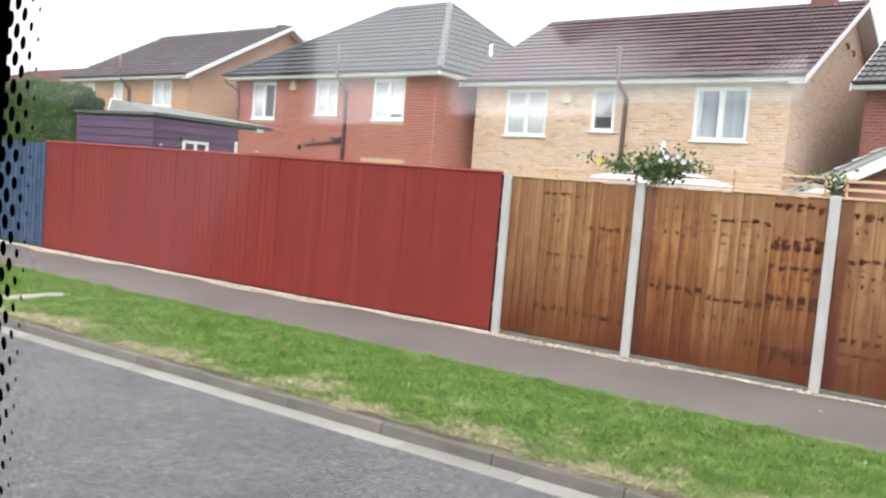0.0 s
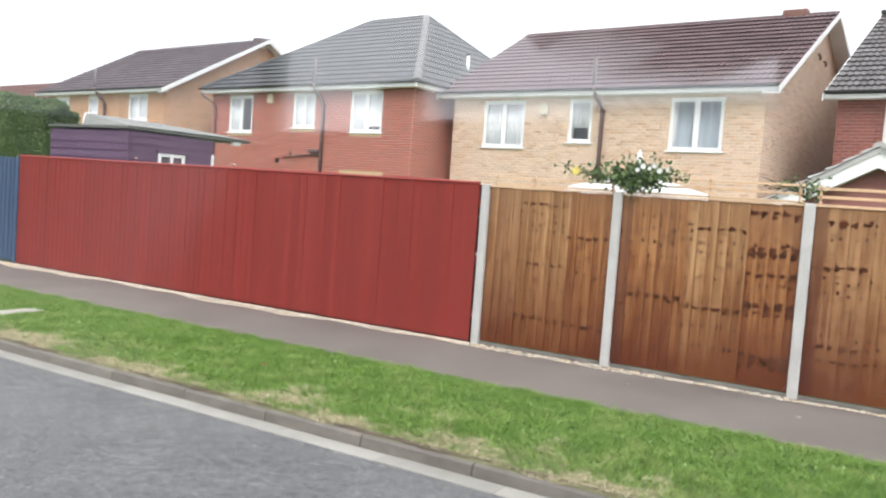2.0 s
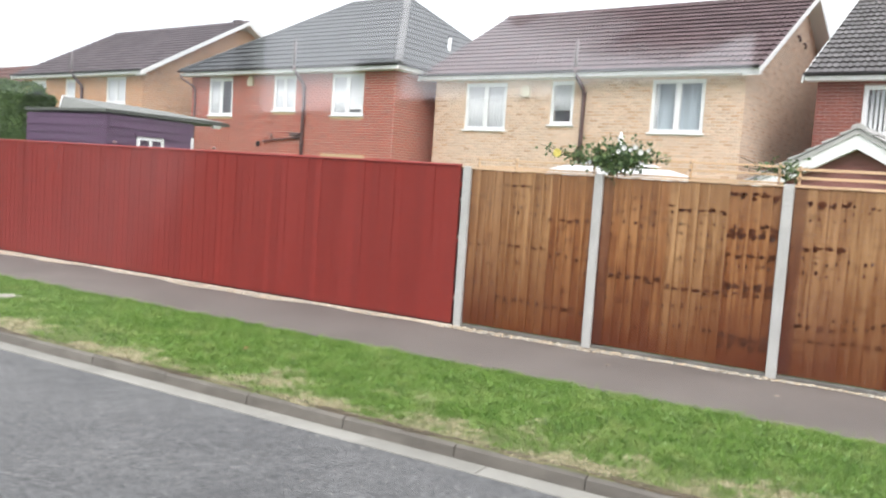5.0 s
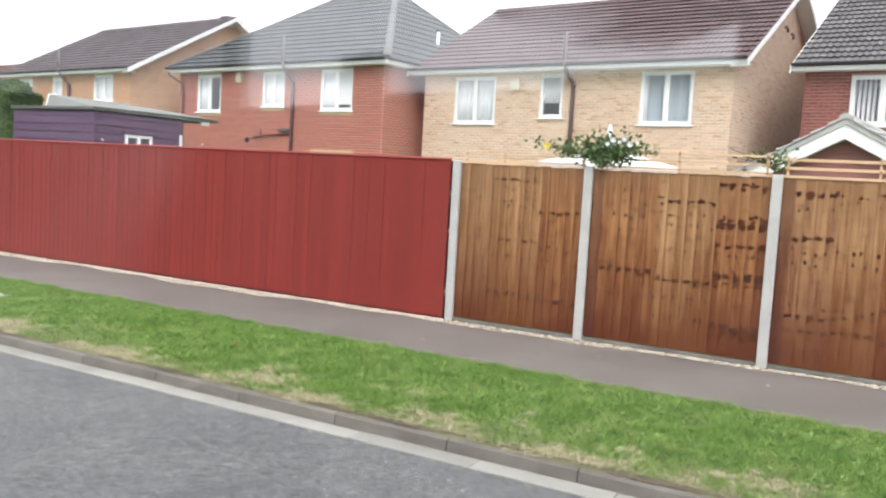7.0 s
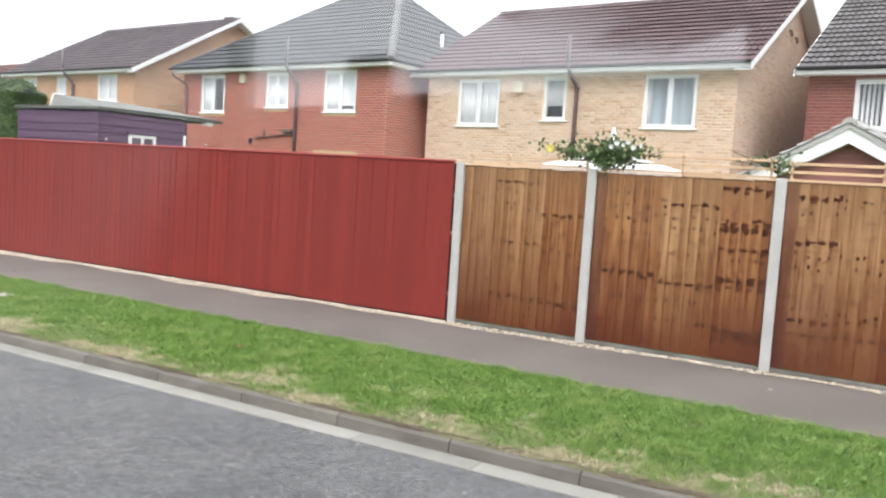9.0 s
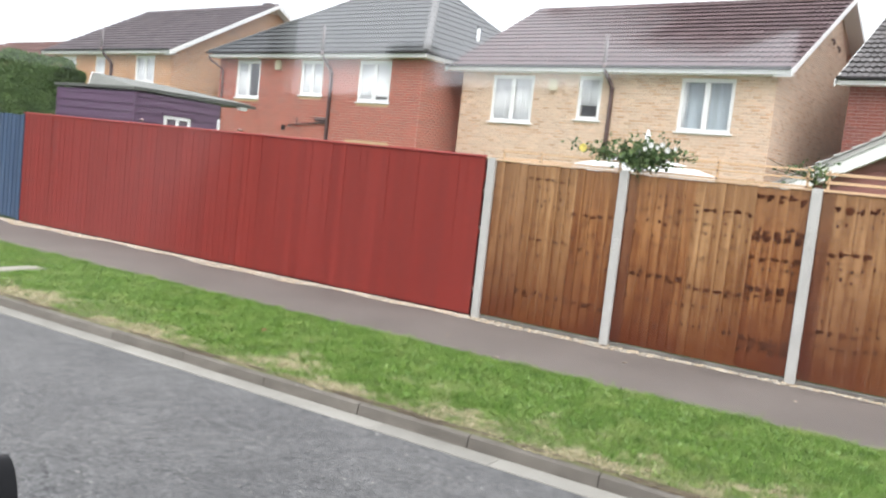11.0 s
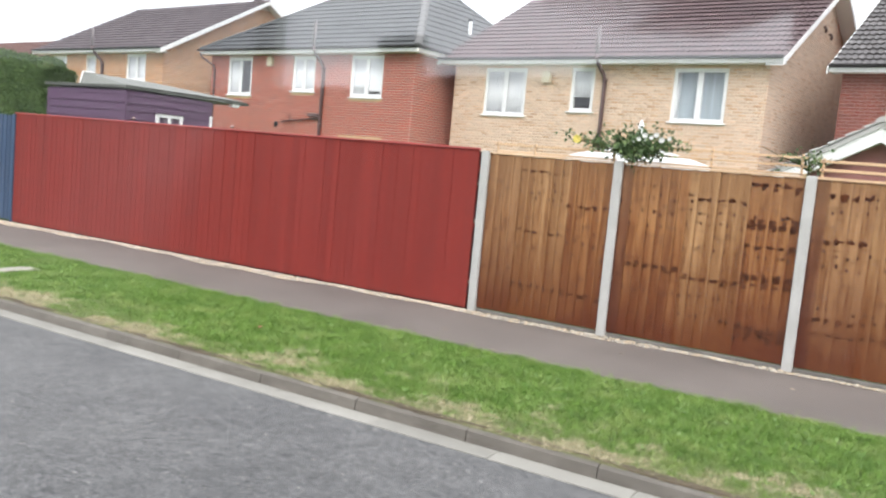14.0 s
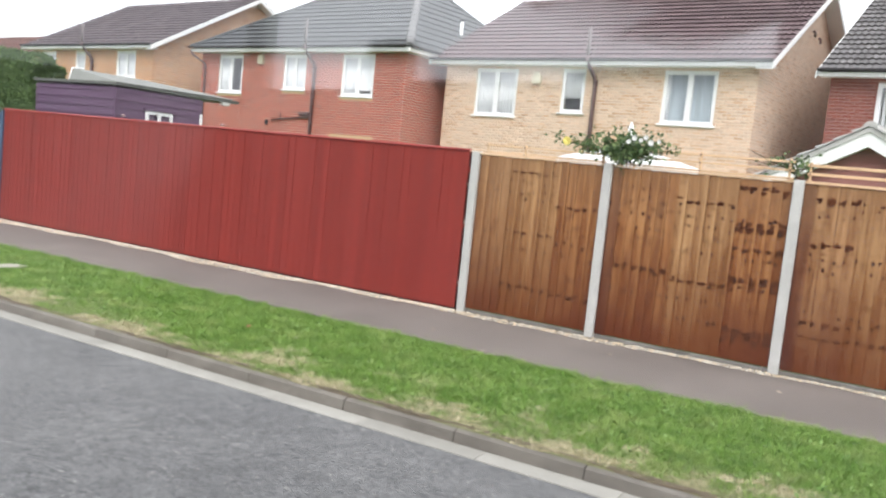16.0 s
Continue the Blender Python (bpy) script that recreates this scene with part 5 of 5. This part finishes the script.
def wave(x, y, k, s):
    return np.sin(x * k + s) * np.cos(y * k * 1.3 + s * 2.1) + 0.5 * np.sin(x * k * 2.3 - y * k * 1.7 + s)


def grass():
    rng = np.random.default_rng(12)
    n = 680000
    x = -15 + 24 * rng.uniform(0, 1, n) ** 0.8
    y = rng.uniform(-3.95, -1.7, n)
    # ragged edges at footway and kerb
    keep = (y < -1.79 + 0.05 * wave(x, 0 * x, 3.1, 0.4) * wave(x, 0 * x, 7.7, 2.0) + 0.03 * rng.normal(size=n)) & (y > -3.915 + 0.04 * wave(x, 0 * x, 2.3, 1.9) * wave(x, 0 * x, 5.1, 0.3))
    keep &= ~((x > -4.66) & (x < -4.45) & (y > -3.43) & (y < -2.65))
    dry = np.clip((-3.38 + 0.3 * wave(x, y, 1.2, 0.7) - y) / 0.5, 0, 1)
    keep &= rng.uniform(size=n) > dry * 0.4
    x, y, dry = x[keep], y[keep], dry[keep]
    n = len(x)
    tuft = np.clip(0.5 + 0.3 * wave(x, y, 6.7, 3.0) * wave(x, y, 3.1, 0.2), 0, 1)
    h = (0.016 + 0.062 * tuft ** 1.4 * rng.uniform(0.3, 1.3, n)) * (1 - 0.5 * dry)
    lean = rng.normal(0, 0.85, (n, 2))
    a = rng.uniform(0, math.tau, n)
    w = rng.uniform(0.0016, 0.0034, n)
    base = np.stack([x, y, np.full(n, -0.017)], 1)
    side = np.stack([np.cos(a) * w, np.sin(a) * w, np.zeros(n)], 1)
    tip = base + np.stack([lean[:, 0] * h, lean[:, 1] * h, h * 0.95], 1)
    v = np.stack([base - side, base + side, tip], 1).reshape(-1, 3)
    # longer, broader blades standing out of the turf
    q = rng.choice(n, 42000, replace=False)
    hb, wb = rng.uniform(0.03, 0.075, 42000) * (1 - 0.4 * dry[q]), rng.uniform(0.0025, 0.0048, 42000)
    out = rng.normal(0, 1.0, (42000, 2))
    b0 = base[q] + np.array([0, 0, 0.012])
    sb = np.stack([np.cos(a[q]) * wb, np.sin(a[q]) * wb, np.zeros(42000)], 1)
    v = np.concatenate([v, np.stack([b0 - sb, b0 + sb, b0 + np.stack([out[:, 0] * hb, out[:, 1] * hb, hb * 0.7], 1)], 1).reshape(-1, 3)])
    n += 42000
    many("grass", v, np.arange(3 * n).reshape(-1, 3), GRASS, None, "short green verge grass, straw-coloured along the kerb", "grass", "stuff")
    # broad-leaved weeds in small rosettes
    m = 480
    cx, cy = rng.uniform(-9, 8, m), rng.uniform(-3.6, -1.95, m)
    per = 7
    c = np.repeat(np.stack([cx, cy, np.full(m, 0.0)], 1), per, 0)
    b = rng.uniform(0, math.tau, m * per)
    v, f = leaves(c, np.stack([np.cos(b), np.sin(b), rng.uniform(0.5, 1.6, m * per)], 1), 0.036, rng, 0.42)
    many("weeds", v, f, WEED, None, "scattered broad-leaved weeds in the verge", "weed", "stuff")


grass()


def fallen_leaf(x, y, z, s, turn, stuff=DRY_LEAF, words="dry brown fallen leaf lying flat"):
    v = [(0, -s, 0.003), (s * 0.5, -s * 0.2, 0.012), (s * 0.35, s * 0.6, 0.006), (0, s, 0.014), (-s * 0.4, s * 0.5, 0.01), (-s * 0.5, -s * 0.3, 0.004), (0, 0, 0.002)]
    ob = sheet("fallen_leaf", v, [(6, i, (i + 1) % 6) for i in range(6)], stuff, None, "", True)
    ob.matrix_basis = pose(x, y, z, 0, 0, turn)
    tagged(ob, words, "leaf", "fallen leaves")


for i, (lx, ly, lz) in enumerate(((0.478, -1.298, 0.001), (3.8, -0.812, 0.001), (1.31, -1.767, 0.004), (0.0, -2.9, 0.02), (2.2, -0.75, 0.001))):
    fallen_leaf(lx, ly, lz, 0.035, 40 + 67 * i)


fallen_leaf(-0.53, -2.96, 0.035, 0.045, 25, RED_LEAF, "reddish autumn leaf lying on the grass")


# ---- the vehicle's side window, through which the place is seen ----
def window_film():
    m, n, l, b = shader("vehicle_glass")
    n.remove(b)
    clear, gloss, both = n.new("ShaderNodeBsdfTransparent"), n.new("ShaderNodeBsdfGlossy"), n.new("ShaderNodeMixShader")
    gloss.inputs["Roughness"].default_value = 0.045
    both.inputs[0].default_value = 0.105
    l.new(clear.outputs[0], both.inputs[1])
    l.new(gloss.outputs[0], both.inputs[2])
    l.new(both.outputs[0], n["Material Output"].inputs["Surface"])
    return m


# dims the sky that the side glass reflects through the end opening
def haze_filter():
    m, n, l, b = shader("haze_filter")
    n.remove(b)
    dim = n.new("ShaderNodeBsdfTransparent")
    dim.inputs[0].default_value = (0.5, 0.5, 0.52, 1)
    l.new(dim.outputs[0], n["Material Output"].inputs["Surface"])
    return m


def vehicle_cabin():
    """Its own frame: x along the glass, y outwards, z up; the printed edge is at the negative end. The shell behind the
    glass is unseen, added to shape its reflections.
    """
    w = thing("vehicle_cabin", pose(4.8371 + 0.0259, -8.755 + 0.0966, 0, 0, 0, -15), "plain grey cabin, added unseen behind a dotted-edge vehicle side window", "vehicle")
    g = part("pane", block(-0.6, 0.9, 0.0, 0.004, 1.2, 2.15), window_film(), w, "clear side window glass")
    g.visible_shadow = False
    rim, pitch, tilt = -0.389, 0.0113, 0.075
    part("printed_band", prism([(-0.6, 1.2), (rim + tilt * (1.2 - 1.8), 1.2), (rim + tilt * (2.15 - 1.8), 2.15), (-0.6, 2.15)], -0.0012, -0.0004, "y"), PRINT, w, "solid black printed edge")
    v, f = [], []
    col = pitch * math.sqrt(3) / 2
    for c, share in enumerate((0.32, 0.29, 0.25, 0.17, 0.09)):
        for k in range(int(0.95 / pitch)):
            z = 1.2 + (k + 0.5 * (c % 2)) * pitch
            x = rim + (c + 0.35) * col + tilt * (z - 1.8)
            i = len(v)
            v += [(x + pitch * 1.4 * share * math.cos(a), -0.0008, z + pitch * share * math.sin(a)) for a in [q / 14 * math.tau for q in range(14)]]
            f.append(tuple(range(i, i + 14)))
    tagged(sheet("printed_dots", v, f, PRINT, w, "black printed dots fading into the glass"), "", "", "", "stuff")
    part("door_panel", block(-2.6, 1.2, -0.02, 0.02, -0.105, 1.2), BLACK, w, "plain dark door panel under the glass")
    bm = block(-2.6, -0.6, -0.02, 0.02, 1.2, 2.15)
    box(bm, 0.9, 1.2, -0.02, 0.02, 1.2, 2.15)
    box(bm, -2.6, 1.2, -0.02, 0.02, 2.15, 2.5)
    part("side_lining", bm, LINING, w)
    # unseen far side, its openings cut to place the glare on the glass
    bm = block(-2.6, 1.2, -1.49, -1.45, -0.105, 1.88)
    box(bm, -2.6, 1.2, -1.49, -1.45, 2.42, 2.5)
    box(bm, -0.74, 1.2, -1.49, -1.45, 1.88, 2.42)
    box(bm, -1.94, -1.755, -1.49, -1.45, 1.88, 2.02, 0.01)
    box(bm, -1.755, -1.59, -1.49, -1.45, 1.88, 1.905)
    box(bm, -1.59, -1.2, -1.49, -1.45, 1.88, 1.9)
    box(bm, -1.2, -0.74, -1.49, -1.45, 1.88, 1.925)
    box(bm, -2.6, -2.47, -1.49, -1.45, 1.88, 2.42)
    # unseen mask added to fade the reflected glare, its slats thinning out towards the edge
    edge = [(-1.45, 2.42), (-1.18, 2.12), (-0.98, 2.05), (-0.74, 2.02)]
    part("glare_mask", prism([*edge, (-0.74, 2.42)], -1.485, -1.46, "y"), LINING, w, "plain grey unseen mask that cuts the reflected glare")
    for k in range(12):
        near, far = k * 0.016, k * 0.016 + 0.013 * (1 - k / 12)
        part("glare_mask_slat", prism([(x - 0.92 * near, z - 0.3 * near) for x, z in edge] + [(x - 0.92 * far, z - 0.3 * far) for x, z in edge[::-1]], -1.485, -1.46, "y"), LINING, w)
    part("far_side_lining", bm, LINING, w, "added unseen far side, its openings shaping the reflected glare")
    part("roof_lining", block(-2.6, 1.2, -1.49, 0.02, 2.5, 2.55), LINING, w)
    part("cabin_floor", block(-2.6, 1.2, -1.45, -0.02, -0.1, -0.06), BLACK, w)
    # unseen end opening and filter, added for a weak haze on the glass
    bm = block(-2.64, -2.6, -1.49, 0.02, -0.105, 1.86)
    box(bm, -2.64, -2.6, -1.49, 0.02, 2.42, 2.5)
    box(bm, -2.64, -2.6, -0.2, 0.02, 1.86, 2.42)
    part("end_lining", bm, LINING, w)
    t = part("haze_filter_pane", block(-2.625, -2.62, -1.49, -0.2, 1.86, 2.42), haze_filter(), w, "added unseen filter that dims the reflected haze")
    t.visible_shadow = False
    # an oval rubber grommet stuck on the glass
    g = part("grommet", tube([(0, -0.006, 0), (0, -0.001, 0)], 1.0, 24), BLACK, w, "small black ribbed rubber grommet")
    g.matrix_basis = pose(-0.231, 0, 1.5885) @ Matrix.Diagonal((0.0085, 1, 0.0105, 1))
    for k in range(-2, 3):
        part("rib", block(k * 0.3 - 0.05, k * 0.3 + 0.05, -0.009, -0.005, -0.75 + 0.12 * abs(k), 0.75 - 0.12 * abs(k)), LINING, g)
    part("end_lining", block(1.2, 1.24, -1.49, 0.02, -0.105, 2.5), LINING, w)


vehicle_cabin()
